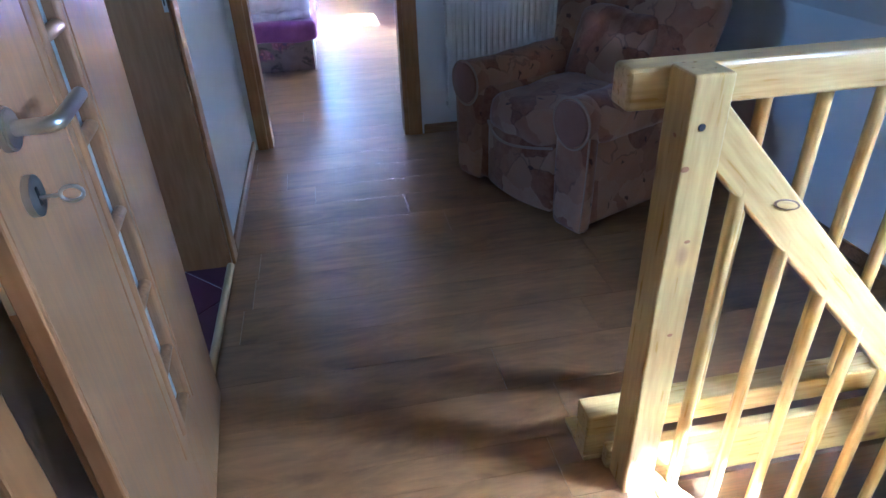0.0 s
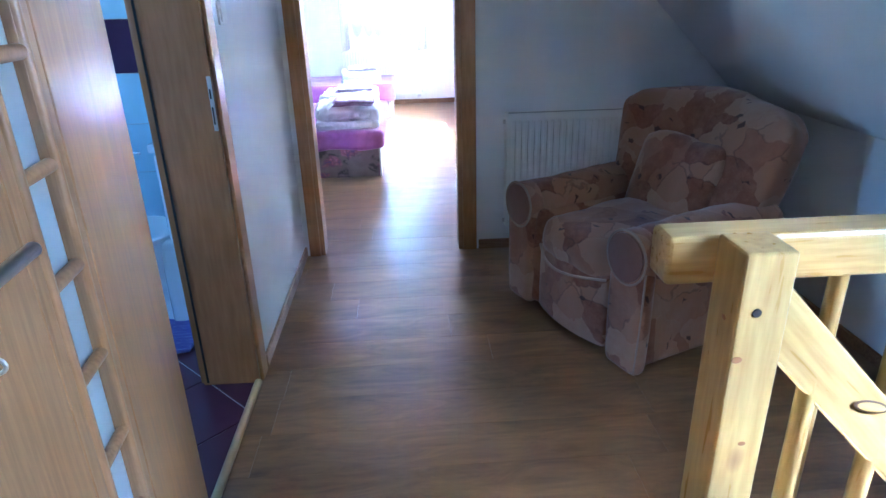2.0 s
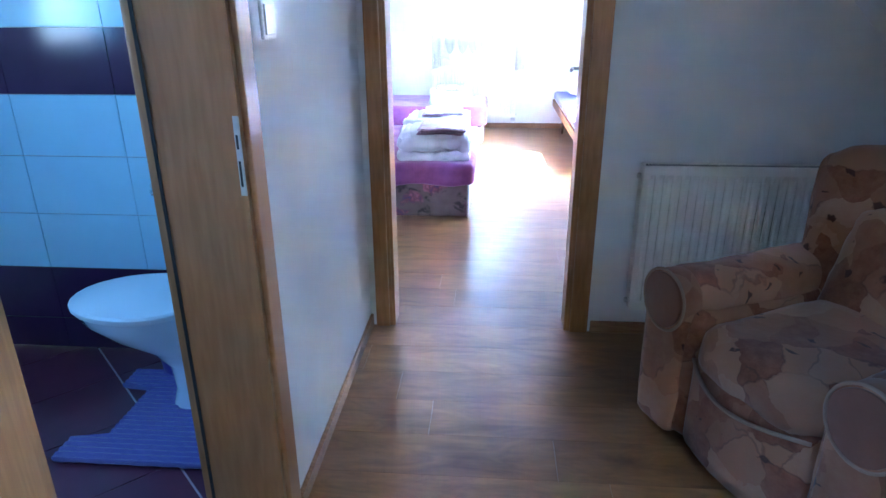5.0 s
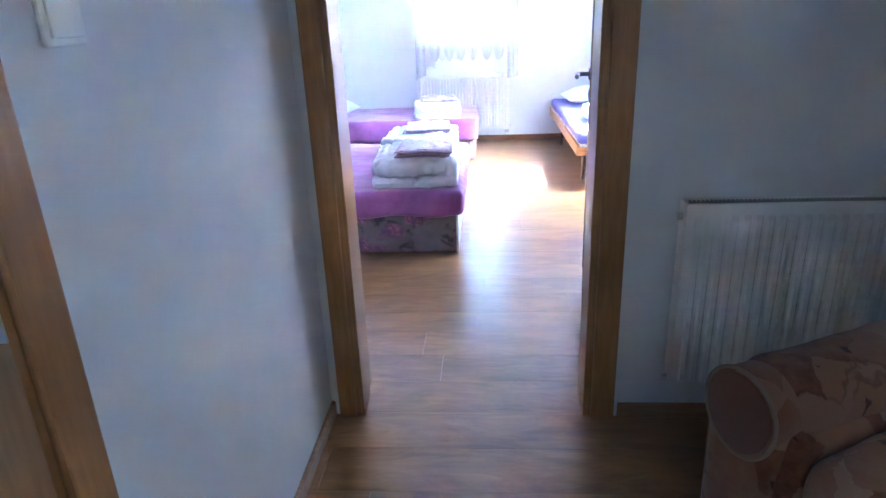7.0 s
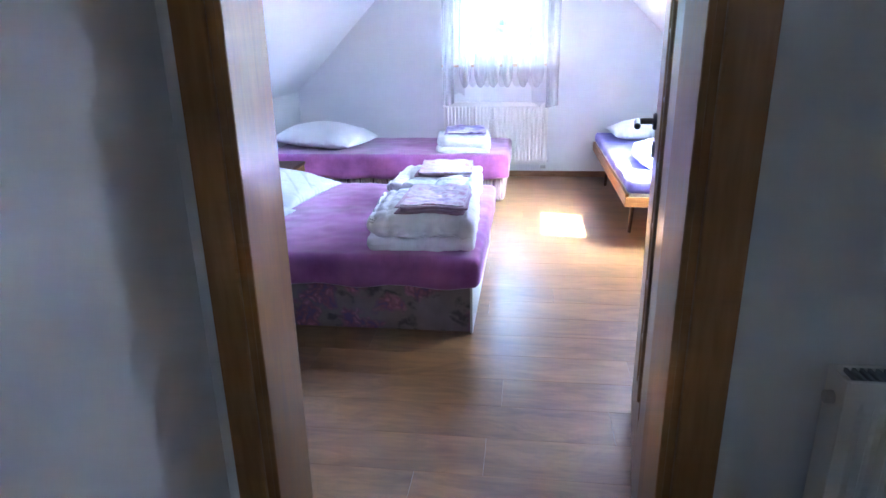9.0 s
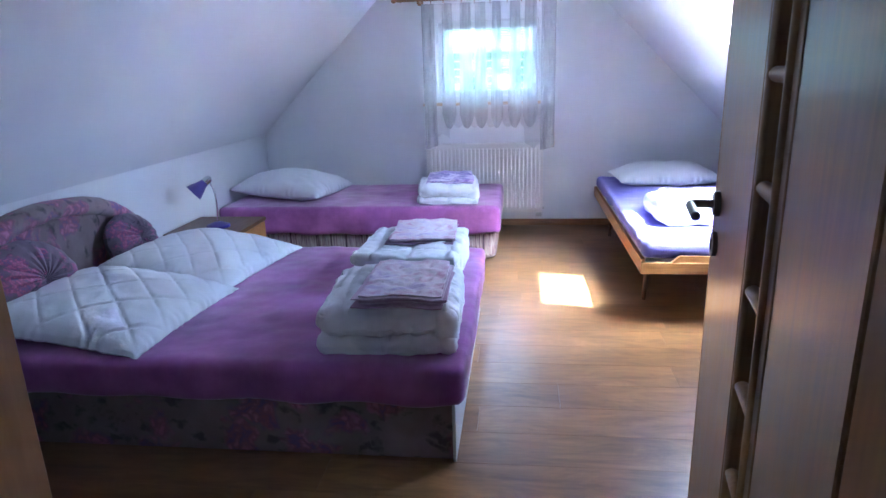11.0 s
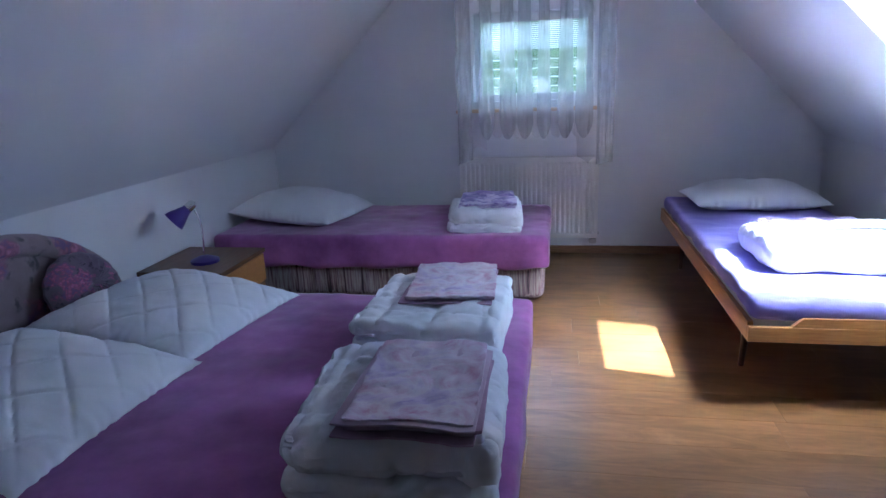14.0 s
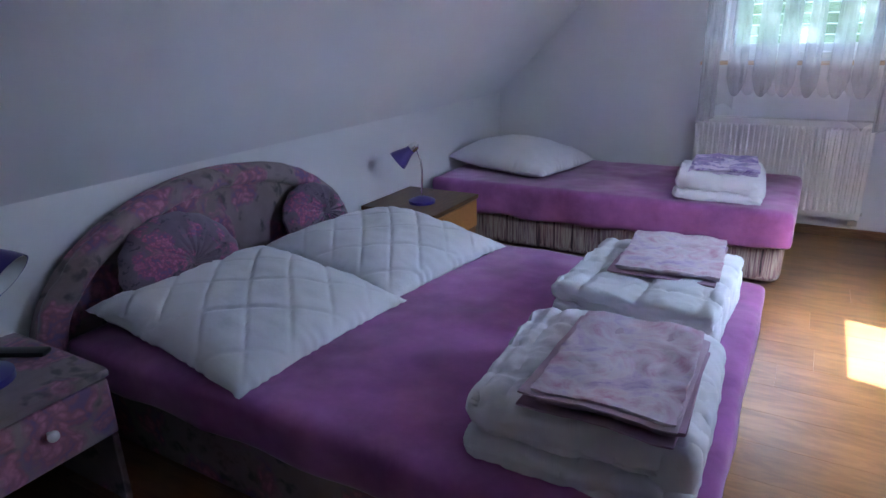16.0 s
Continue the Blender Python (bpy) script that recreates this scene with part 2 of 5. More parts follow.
def floral(name, ground, bloom, leaf, scale=6.0, dusk=(0.2, 0.12, 0.25)):
    """Cloth printed with large blooms and dark leaves."""
    m = bpy.data.materials.new(name)
    m.use_nodes = True
    nt = m.node_tree
    b = nt.nodes["Principled BSDF"]
    tc = nt.nodes.new("ShaderNodeTexCoord")
    ns = node(nt, "ShaderNodeTexNoise", {"Scale": scale * 2.2, "Detail": 4}, {"Vector": tc.outputs["Object"]})
    w = node(nt, "ShaderNodeVectorMath")
    w.operation = "MULTIPLY_ADD"
    nt.links.new(ns.outputs["Color"], w.inputs[0])
    w.inputs[1].default_value = (0.17,) * 3
    nt.links.new(tc.outputs["Object"], w.inputs[2])
    flo = node(nt, "ShaderNodeTexVoronoi", {"Scale": scale}, {"Vector": w.outputs[0]})
    pet = node(nt, "ShaderNodeTexVoronoi", {"Scale": scale * 5.5}, {"Vector": w.outputs[0]})
    lv = nt.nodes.new("ShaderNodeMapping")
    lv.inputs["Scale"].default_value, lv.inputs["Rotation"].default_value = (1.0, 3.0, 2.4), (0.5, 0.7, 0.4)
    nt.links.new(w.outputs[0], lv.inputs["Vector"])
    leaves = node(nt, "ShaderNodeTexVoronoi", {"Scale": scale * 1.25}, {"Vector": lv.outputs[0]})
    pale = [min(1, c * 1.25) for c in ground]
    col = ramp(nt, ns.outputs["Fac"], [(0.35, ground), (0.65, pale)])
    col = mix(nt, ramp(nt, leaves.outputs["Distance"], [(0.18, (0.7,) * 3), (0.40, (0,) * 3)]), col, leaf)
    petal = ramp(nt, pet.outputs["Distance"], [(0.15, [min(1, c * 1.7) for c in bloom]), (0.5, bloom), (0.8, dusk)])
    col = mix(nt, ramp(nt, flo.outputs["Distance"], [(0.36, (0.95,) * 3), (0.50, (0,) * 3)]), col, petal)
    nt.links.new(col, b.inputs["Base Color"])
    b.inputs["Roughness"].default_value, b.inputs["Sheen Weight"].default_value = 0.85, 0.2
    b.inputs["Specular IOR Level"].default_value = 0.2
    we = node(nt, "ShaderNodeTexNoise", {"Scale": 90.0, "Detail": 1}, {"Vector": tc.outputs["Object"]})
    relief(nt, we.outputs["Fac"], 0.2, 0.0008)
    cr = node(nt, "ShaderNodeTexNoise", {"Scale": 9.0, "Detail": 3}, {"Vector": tc.outputs["Object"]})
    relief(nt, cr.outputs["Fac"], 0.3, 0.01)
    return m


M_WALL = material("white_wall_paint", (0.78, 0.78, 0.79), 0.85, bump=0.25, bump_scale=260, bump_dist=0.001, var=0.025, var_scale=2.5, spec=0.3)
M_CEIL = material("white_ceiling_paint", (0.74, 0.74, 0.76), 0.9, bump=0.2, bump_scale=180, bump_dist=0.001, var=0.02, var_scale=2.0, spec=0.2)
M_FLOOR = laminate("oak_laminate")
M_DOOR = wood("alder_veneer_upright", (0.28, 0.145, 0.058), (0.43, 0.24, 0.108), "z", rough=0.36, coat=0.3, stretch=16, scale=1.5, per_piece=0.03, bump=0.08, contrast=0.35)
M_JAMB = wood("alder_veneer_frame", (0.34, 0.150, 0.045), (0.46, 0.225, 0.082), "z", rough=0.4, coat=0.1, stretch=9, scale=1.6, per_piece=0.03, bump=0.08, contrast=0.2)
M_LINTEL = wood("alder_veneer_across", (0.34, 0.150, 0.045), (0.46, 0.225, 0.082), "y", rough=0.4, stretch=9, scale=1.6, per_piece=0.03, contrast=0.2)
M_LINTEL_X = wood("alder_veneer_crosswise", (0.34, 0.150, 0.045), (0.46, 0.225, 0.082), "x", rough=0.4, stretch=9, scale=1.6, per_piece=0.03, contrast=0.2)
M_BASE = wood("baseboard_veneer", (0.22, 0.11, 0.05), (0.38, 0.21, 0.10), "x", rough=0.42, stretch=14, per_piece=0.05)
M_PINE_X = wood("pine_x", (0.50, 0.305, 0.09), (0.70, 0.49, 0.19), "x", rough=0.3, coat=0.4, stretch=13, scale=1.6, per_piece=0.05, knots=True, contrast=0.7)
M_PINE_Z = wood("pine_z", (0.50, 0.305, 0.09), (0.70, 0.49, 0.19), "z", rough=0.3, coat=0.4, stretch=13, scale=1.6, per_piece=0.08, knots=False, contrast=0.8)
M_PINE_POST = wood("pine_post", (0.50, 0.305, 0.09), (0.70, 0.49, 0.19), "z", rough=0.3, coat=0.4, stretch=11, scale=1.6, per_piece=0.02, knots=True, contrast=0.9)
M_BEDWOOD = wood("orange_bed_wood", (0.40, 0.17, 0.045), (0.62, 0.30, 0.09), "x", rough=0.35, coat=0.3, stretch=14, per_piece=0.03, contrast=0.4)
M_DARKWOOD = wood("dark_bed_leg_wood", (0.06, 0.025, 0.012), (0.13, 0.06, 0.03), "z", rough=0.45)
M_NIGHT = wood("nightstand_wood", (0.12, 0.052, 0.02), (0.23, 0.11, 0.045), "y", rough=0.35, coat=0.2, stretch=14)
M_ROD = wood("curtain_rod_wood", (0.22, 0.10, 0.04), (0.42, 0.22, 0.10), "x", rough=0.35, coat=0.2)
M_SILL = wood("window_sill_wood", (0.50, 0.28, 0.12), (0.68, 0.42, 0.20), "x", rough=0.35, coat=0.2)
M_STEEL = material("brushed_steel", (0.58, 0.57, 0.55), 0.3, metal=1.0, bump=0.1, bump_scale=400, bump_dist=0.0003)
M_GUNMETAL = material("dark_brushed_steel", (0.20, 0.20, 0.21), 0.32, metal=1.0)
M_CHROME = material("chrome", (0.8, 0.8, 0.8), 0.1, metal=1.0)
M_BLACK = material("black_plastic", (0.02, 0.02, 0.022), 0.35)
M_DARKGAP = material("dark_hollow", (0.02, 0.018, 0.016), 0.8)
M_KEYHOLE = material("keyhole_black", (0.01, 0.01, 0.01), 0.6)
M_WHITE_PL = material("white_plastic", (0.8, 0.8, 0.78), 0.3)
M_RAD = material("radiator_enamel", (0.82, 0.80, 0.76), 0.5)
M_GRILLE = material("radiator_grille_shadowed_steel", (0.25, 0.25, 0.25), 0.5)
M_PURPLE = material("purple_velour", (0.37, 0.130, 0.355), 0.95, bump=0.3, bump_scale=60, bump_dist=0.001, var=0.3, var_scale=5, sheen=0.6, spec=0.1)
M_COTTON = material("white_cotton", (0.80, 0.81, 0.83), 0.9, bump=0.4, bump_scale=22, bump_dist=0.006, var=0.02, sheen=0.1, spec=0.2)
M_QUILT = material("white_quilted_cotton", (0.80, 0.81, 0.83), 0.9, bump=0.35, bump_scale=40, bump_dist=0.004, var=0.02, sheen=0.1, spec=0.2)
M_LILAC = material("lilac_jersey_sheet", (0.20, 0.18, 0.52), 0.9, bump=0.5, bump_scale=9, bump_dist=0.01, var=0.06, sheen=0.2, spec=0.2)
M_MATTRESS = material("white_mattress_ticking", (0.72, 0.70, 0.66), 0.9, bump=0.3, bump_scale=60)
M_LINEN = watercolour("pink_lilac_watercolour_linen", [(0.55, 0.22, 0.36), (0.66, 0.48, 0.58), (0.74, 0.66, 0.71), (0.62, 0.50, 0.66), (0.36, 0.28, 0.54)], 8.0)
M_LINEN_EDGE = material("dusky_pink_linen", (0.58, 0.45, 0.54), 0.9, var=0.1, spec=0.15)
M_LINEN_PLUM = material("plum_linen", (0.44, 0.30, 0.40), 0.9, var=0.15, spec=0.15)
M_LINEN_DARK = patches("violet_flowered_linen", [(0.50, 0.42, 0.62), (0.16, 0.10, 0.34), (0.62, 0.52, 0.66), (0.24, 0.14, 0.42)], scale=16, dark_marks=(0.05, 0.04, 0.10))
M_FLORAL = floral("pink_floral_upholstery", (0.245, 0.19, 0.195), (0.33, 0.135, 0.20), (0.05, 0.05, 0.06), 5.0)
M_CUSHION = floral("rose_floral_cushion", (0.16, 0.12, 0.16), (0.34, 0.11, 0.20), (0.05, 0.045, 0.07), 9.0)
M_ARMCHAIR = patches("brown_patchwork_upholstery", [(0.33, 0.160, 0.085), (0.19, 0.068, 0.032), (0.38, 0.215, 0.130), (0.25, 0.110, 0.057), (0.15, 0.050, 0.024), (0.34, 0.185, 0.108)], scale=8.0, dark_marks=(0.035, 0.013, 0.012), soft=0.05)
M_ARMDISC = patches("brown_plain_upholstery", [(0.17, 0.075, 0.045), (0.20, 0.092, 0.057)], scale=5)
M_PIPING = material("light_brown_piping", (0.33, 0.22, 0.155), 0.8)
M_LAMP = material("purple_lamp_enamel", (0.055, 0.03, 0.24), 0.28, coat=0.5)
M_LAMP_IN = material("white_lamp_inside", (0.75, 0.75, 0.75), 0.5)
M_CERAMIC = material("white_ceramic", (0.80, 0.81, 0.82), 0.08, coat=0.6)
M_TILE_PALE = material("pale_blue_wall_tile", (0.50, 0.66, 0.74), 0.15, coat=0.3, var=0.03)
M_TILE_PLUM = material("plum_wall_tile", (0.045, 0.018, 0.05), 0.12, coat=0.3, var=0.1)
M_TILE_FLOOR = material("plum_floor_tile", (0.085, 0.022, 0.04), 0.28, coat=0.2, var=0.15, bump=0.1)
M_GROUT = material("pale_grout", (0.55, 0.52, 0.50), 0.9)
M_MAT = material("lilac_bath_mat_pile", (0.15, 0.13, 0.34), 1.0, bump=1.0, bump_scale=300, bump_dist=0.004, sheen=0.4)
M_TRIM_GOLD = material("brass_threshold_strip", (0.62, 0.47, 0.25), 0.35, metal=0.6)
M_KNOT = material("reddish_knot", (0.30, 0.13, 0.045), 0.4)
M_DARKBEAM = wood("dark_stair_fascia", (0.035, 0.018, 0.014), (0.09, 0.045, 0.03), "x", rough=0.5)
M_FRAME_WHITE = material("white_window_frame", (0.80, 0.80, 0.80), 0.3)


def striped(name):
    m = bpy.data.materials.new(name)
    m.use_nodes = True
    nt = m.node_tree
    b = nt.nodes["Principled BSDF"]
    tc = nt.nodes.new("ShaderNodeTexCoord")
    mp = nt.nodes.new("ShaderNodeMapping")
    mp.inputs["Scale"].default_value = (1, 1, 0.05)
    nt.links.new(tc.outputs["Object"], mp.inputs["Vector"])
    n = node(nt, "ShaderNodeTexNoise", {"Scale": 42.0, "Detail": 3, "Roughness": 0.6}, {"Vector": mp.outputs[0]})
    col = ramp(nt, n.outputs["Fac"], [(0.36, (0.07, 0.05, 0.06)), (0.44, (0.30, 0.19, 0.20)), (0.52, (0.48, 0.42, 0.36)), (0.60, (0.22, 0.13, 0.16)), (0.68, (0.50, 0.44, 0.40))])
    nt.links.new(col, b.inputs["Base Color"])
    b.inputs["Roughness"].default_value = 0.9
    relief(nt, n.outputs["Fac"], 0.3, 0.003)
    return m


M_STRIPE = striped("brown_cream_striped_cloth")


def glass(name, colour, rough, alpha_mix=0.0):
    m = bpy.data.materials.new(name)
    m.use_nodes = True
    b = m.node_tree.nodes["Principled BSDF"]
    b.inputs["Base Color"].default_value = (*colour, 1)
    b.inputs["Roughness"].default_value = rough
    b.inputs["Transmission Weight"].default_value = 1.0 - alpha_mix
    b.inputs["IOR"].default_value = 1.45
    return m


M_GLASS = glass("clear_glass", (1, 1, 1), 0.0)
M_FROST = glass("frosted_glass", (0.75, 0.84, 0.88), 0.55, 0.35)


def sheer(name, density, colour=(0.97, 0.97, 0.98)):
    """Thin net cloth: partly open, partly lit through."""
    m = bpy.data.materials.new(name)
    m.use_nodes = True
    nt = m.node_tree
    nt.nodes.remove(nt.nodes["Principled BSDF"])
    out = nt.nodes["Material Output"]
    d = node(nt, "ShaderNodeBsdfDiffuse", {"Color": (*colour, 1)})
    tl = node(nt, "ShaderNodeBsdfTranslucent", {"Color": (*colour, 1)})
    tr = node(nt, "ShaderNodeBsdfTransparent")
    a = node(nt, "ShaderNodeMixShader", {0: 0.15}, {1: d.outputs[0], 2: tl.outputs[0]})
    tc = nt.nodes.new("ShaderNodeTexCoord")
    n = node(nt, "ShaderNodeTexNoise", {"Scale": 14.0, "Detail": 3}, {"Vector": tc.outputs["Object"]})
    f = ramp(nt, n.outputs["Fac"], [(0.35, (density * 0.94,) * 3), (0.65, (min(1, density * 1.06),) * 3)])
    mx = node(nt, "ShaderNodeMixShader", {}, {0: f, 1: tr.outputs[0], 2: a.outputs[0]})
    nt.links.new(mx.outputs[0], out.inputs["Surface"])
    return m


M_NET = sheer("white_net_curtain", 0.24)
M_NET_DENSE = sheer("white_net_curtain_fold", 0.34)


def backdrop_material():
    m = bpy.data.materials.new("garden_backdrop")
    m.use_nodes = True
    nt = m.node_tree
    nt.nodes.remove(nt.nodes["Principled BSDF"])
    tc = nt.nodes.new("ShaderNodeTexCoord")
    n = node(nt, "ShaderNodeTexNoise", {"Scale": 0.35, "Detail": 8, "Roughness": 0.65}, {"Vector": tc.outputs["Object"]})
    col = ramp(nt, n.outputs["Fac"], [(0.38, (0.10, 0.20, 0.11)), (0.52, (0.30, 0.48, 0.30)), (0.62, (0.85, 1.0, 0.95))])
    em = node(nt, "ShaderNodeEmission", {"Strength": 0.20}, {"Color": col})
    nt.links.new(em.outputs[0], nt.nodes["Material Output"].inputs["Surface"])
    return m


M_GARDEN = backdrop_material()

# ---- mesh helpers ----


def finish(name, bm, mat, parent=None, label="", smooth=False, at=None):
    me = bpy.data.meshes.new(name)
    bmesh.ops.recalc_face_normals(bm, faces=bm.faces)
    bm.to_mesh(me)
    bm.free()
    for mt in (mat if isinstance(mat, (list, tuple)) else [mat]):
        me.materials.append(mt)
    if smooth:
        for p in me.polygons:
            p.use_smooth = True
        me.set_sharp_from_angle(angle=radians(40))
    ob = new(name, me)
    if parent:
        ob.parent = parent
    if at is not None:
        ob.matrix_local = at
    if label:
        ob["label"] = label
    return ob


def part(name, bm, mat, parent, label="", smooth=False, at=None):
    return finish(name, bm, mat, parent, label, smooth, at)


def structure(ob, label="", category=""):
    return tagged(ob, label, category, kind="structure")


def thing(name, label, category, m=None, group=""):
    e = new(name)
    e.empty_display_size = 0.05
    if m is not None:
        e.matrix_world = m
    return tagged(e, label, category, group)


def box(lo, hi, bevel=0.0, seg=2, bm=None):
    bm = bm or bmesh.new()
    c = [(a + b) / 2 for a, b in zip(lo, hi)]
    s = [max(1e-5, abs(b - a)) for a, b in zip(lo, hi)]
    g = bmesh.ops.create_cube(bm, size=1, matrix=Matrix.Translation(c) @ Matrix.Diagonal((*s, 1)))
    if bevel:
        es = {e for v in g["verts"] for e in v.link_edges}
        bmesh.ops.bevel(bm, geom=list(es), offset=min(bevel, min(s) * 0.45), segments=seg, affect="EDGES", profile=0.6)
    return bm


def cyl(p, q, r, seg=24, r2=None, bm=None, caps=True):
    bm = bm or bmesh.new()
    p, q = Vector(p), Vector(q)
    m = Matrix.Translation((p + q) / 2) @ (q - p).to_track_quat("Z", "Y").to_matrix().to_4x4()
    bmesh.ops.create_cone(bm, cap_ends=caps, segments=seg, radius1=r, radius2=r if r2 is None else r2, depth=(q - p).length, matrix=m)
    return bm


def ball(c, r, scale=(1, 1, 1), seg=20, bm=None):
    bm = bm or bmesh.new()
    bmesh.ops.create_uvsphere(bm, u_segments=seg, v_segments=seg // 2 + 2, radius=r, matrix=Matrix.Translation(c) @ Matrix.Diagonal((*scale, 1)))
    return bm


def tube(points, r, seg=12, bm=None, closed=False):
    """A round bar along a path of points."""
    bm = bm or bmesh.new()
    pts = [Vector(p) for p in points]
    n, rings = len(pts), []
    normal = None
    for i, p in enumerate(pts):
        a = pts[(i - 1) % n] if closed or i else p
        b = pts[(i + 1) % n] if closed or i < n - 1 else p
        d = (b - a).normalized()
        if normal is None:
            normal = d.orthogonal().normalized()
        normal = (normal - d * normal.dot(d)).normalized()
        side = d.cross(normal)
        rr = r[i] if isinstance(r, (list, tuple)) else r
        rings.append([bm.verts.new(p + (normal * math.cos(t) + side * math.sin(t)) * rr) for t in [2 * math.pi * k / seg for k in range(seg)]])
    for i in range(n if closed else n - 1):
        a, b = rings[i], rings[(i + 1) % n]
        for k in range(seg):
            bm.faces.new((a[k], a[(k + 1) % seg], b[(k + 1) % seg], b[k]))
    if not closed:
        bm.faces.new(rings[0][::-1])
        bm.faces.new(rings[-1])
    return bm


def prism(outline, axis, lo, hi, bevel=0.0, seg=2, bm=None):
    """A plate: an outline in the two other axes, from lo to hi along axis."""
    bm = bm or bmesh.new()

    def at(p, w):
        return {"x": (w, p[0], p[1]), "y": (p[0], w, p[1]), "z": (p[0], p[1], w)}[axis]
    a = [bm.verts.new(at(p, lo)) for p in outline]
    b = [bm.verts.new(at(p, hi)) for p in outline]
    n = len(outline)
    bm.faces.new(a[::-1])
    bm.faces.new(b)
    for i in range(n):
        bm.faces.new((a[i], a[(i + 1) % n], b[(i + 1) % n], b[i]))
    if bevel:
        bmesh.ops.bevel(bm, geom=bm.edges[:], offset=bevel, segments=seg, affect="EDGES", profile=0.6)
    return bm


def grid_box(size, radius, step=0.02, bm=None):
    """A box about the origin with rounded edges, divided finely so that it can be shaped."""
    bm = bm or bmesh.new()
    cells = {}
    n = [max(2, int(round(s / step))) for s in size]

    def vert(i, j, k):
        key = (i, j, k)
        if key not in cells:
            p = Vector(((i / n[0] - 0.5) * size[0], (j / n[1] - 0.5) * size[1], (k / n[2] - 0.5) * size[2]))
            r = [min(radius, s / 2 * 0.999) for s in size]
            inner = Vector([max(-s / 2 + q, min(s / 2 - q, c)) for s, q, c in zip(size, r, p)])
            d = p - inner
            if d.length > 1e-6:
                e = Vector([c / q for c, q in zip(d, r)])
                p = inner + Vector([c / q for c, q in zip(d, (1, 1, 1))]).normalized() * min(r) if len(set(round(q, 5) for q in r)) == 1 else inner + Vector([a * q for a, q in zip(e.normalized(), r)])
            cells[key] = bm.verts.new(p)
        return cells[key]
    for ax in range(3):
        u, v = [a for a in range(3) if a != ax]
        for side in (0, n[ax]):
            for i in range(n[u]):
                for j in range(n[v]):
                    q = []
                    for di, dj in ((0, 0), (1, 0), (1, 1), (0, 1)):
                        key = [0, 0, 0]
                        key[ax], key[u], key[v] = side, i + di, j + dj
                        q.append(vert(*key))
                    bm.faces.new(q)
    return bm


def wrinkle(bm, amount, scale, seed=0.0, where=None, stretch=(1, 1, 1)):
    bm.normal_update()
    for v in bm.verts:
        p = Vector([c * s for c, s in zip(v.co, stretch)]) * scale + Vector((seed, seed * 1.7, seed * 0.6))
        k = noise.noise(p) + 0.5 * noise.noise(p * 2.3)
        v.co += v.normal * k * amount * (where(v.co) if where else 1.0)
    return bm

# ---- the large structure ----
HALL_L, BATH_R, HALL_R = -0.28, -0.485, 2.02
HALL_F, BED_N, BED_F = 3.585, 3.785, 8.53
BED_L, BED_R, KNEE, CEIL = -1.86, 1.93, 0.80, 2.38
HOLE = (0.86, 2.02, 0.02, 1.10)      # stair opening: x from, to, y from, to


def wall(name, lo, hi, label="", mat=None):
    return structure(finish(name, box(lo, hi), mat or M_WALL), label, "wall")


# left wall of the landing, with the bathroom doorway and a closed room's doorway before it
BD = (1.60, 2.395)
wall("wall_west", (BATH_R, -1.1, 0), (HALL_L, 0.0, CEIL), "smooth white painted landing wall")
wall("wall_west", (BATH_R, 0.0, 2.0), (HALL_L, 0.80, CEIL), "white painted wall above the closed door")
wall("wall_west", (BATH_R, 0.80, 0), (HALL_L, BD[0], CEIL), "smooth white painted landing wall")
wall("wall_west", (BATH_R, BD[0], 2.0), (HALL_L, BD[1], CEIL), "white painted wall above the bathroom door")
wall("wall_west", (BATH_R, BD[1], 0), (HALL_L, HALL_F, CEIL), "smooth white painted landing wall")
# wall between landing and bedroom, with the doorway
DD = (-0.200, 0.597)
wall("wall_middle", (BED_L - 0.2, HALL_F, 0), (DD[0], BED_N, CEIL), "white painted wall beside the bedroom door")
wall("wall_middle", (DD[0], HALL_F, 2.0), (DD[1], BED_N, CEIL), "white painted wall above the bedroom door")
wall("wall_middle", (DD[1], HALL_F, 0), (HALL_R + 0.2, BED_N, CEIL), "white painted wall beside the bedroom door")
# knee walls
wall("wall_knee_east", (HALL_R, -1.1, -2.7), (HALL_R + 0.2, HALL_F, KNEE), "low white knee wall under the roof slope")
wall("wall_knee_east", (BED_R, BED_N, 0), (BED_R + 0.2, BED_F, KNEE), "low white knee wall under the roof slope")
wall("wall_knee_west", (BED_L - 0.2, BED_N, 0), (BED_L, BED_F, KNEE), "low white knee wall under the roof slope")
# gable wall with the small window
WX, WZ = (-0.35, 0.46), (1.08, 1.66)
wall("wall_north", (BED_L - 0.2, BED_F, 0), (WX[0], BED_F + 0.3, 2.7), "white painted gable wall")
wall("wall_north", (WX[1], BED_F, 0), (BED_R + 0.2, BED_F + 0.3, 2.7), "white painted gable wall")
wall("wall_north", (WX[0], BED_F, 0), (WX[1], BED_F + 0.3, WZ[0]), "white painted gable wall under the window")
wall("wall_north", (WX[0], BED_F, WZ[1]), (WX[1], BED_F + 0.3, 2.7), "white painted gable wall above the window")
# behind the camera
wall("wall_south", (-0.46, -1.25, -2.7), (HALL_R + 0.2, -1.1, CEIL), "plain white end wall of the landing")


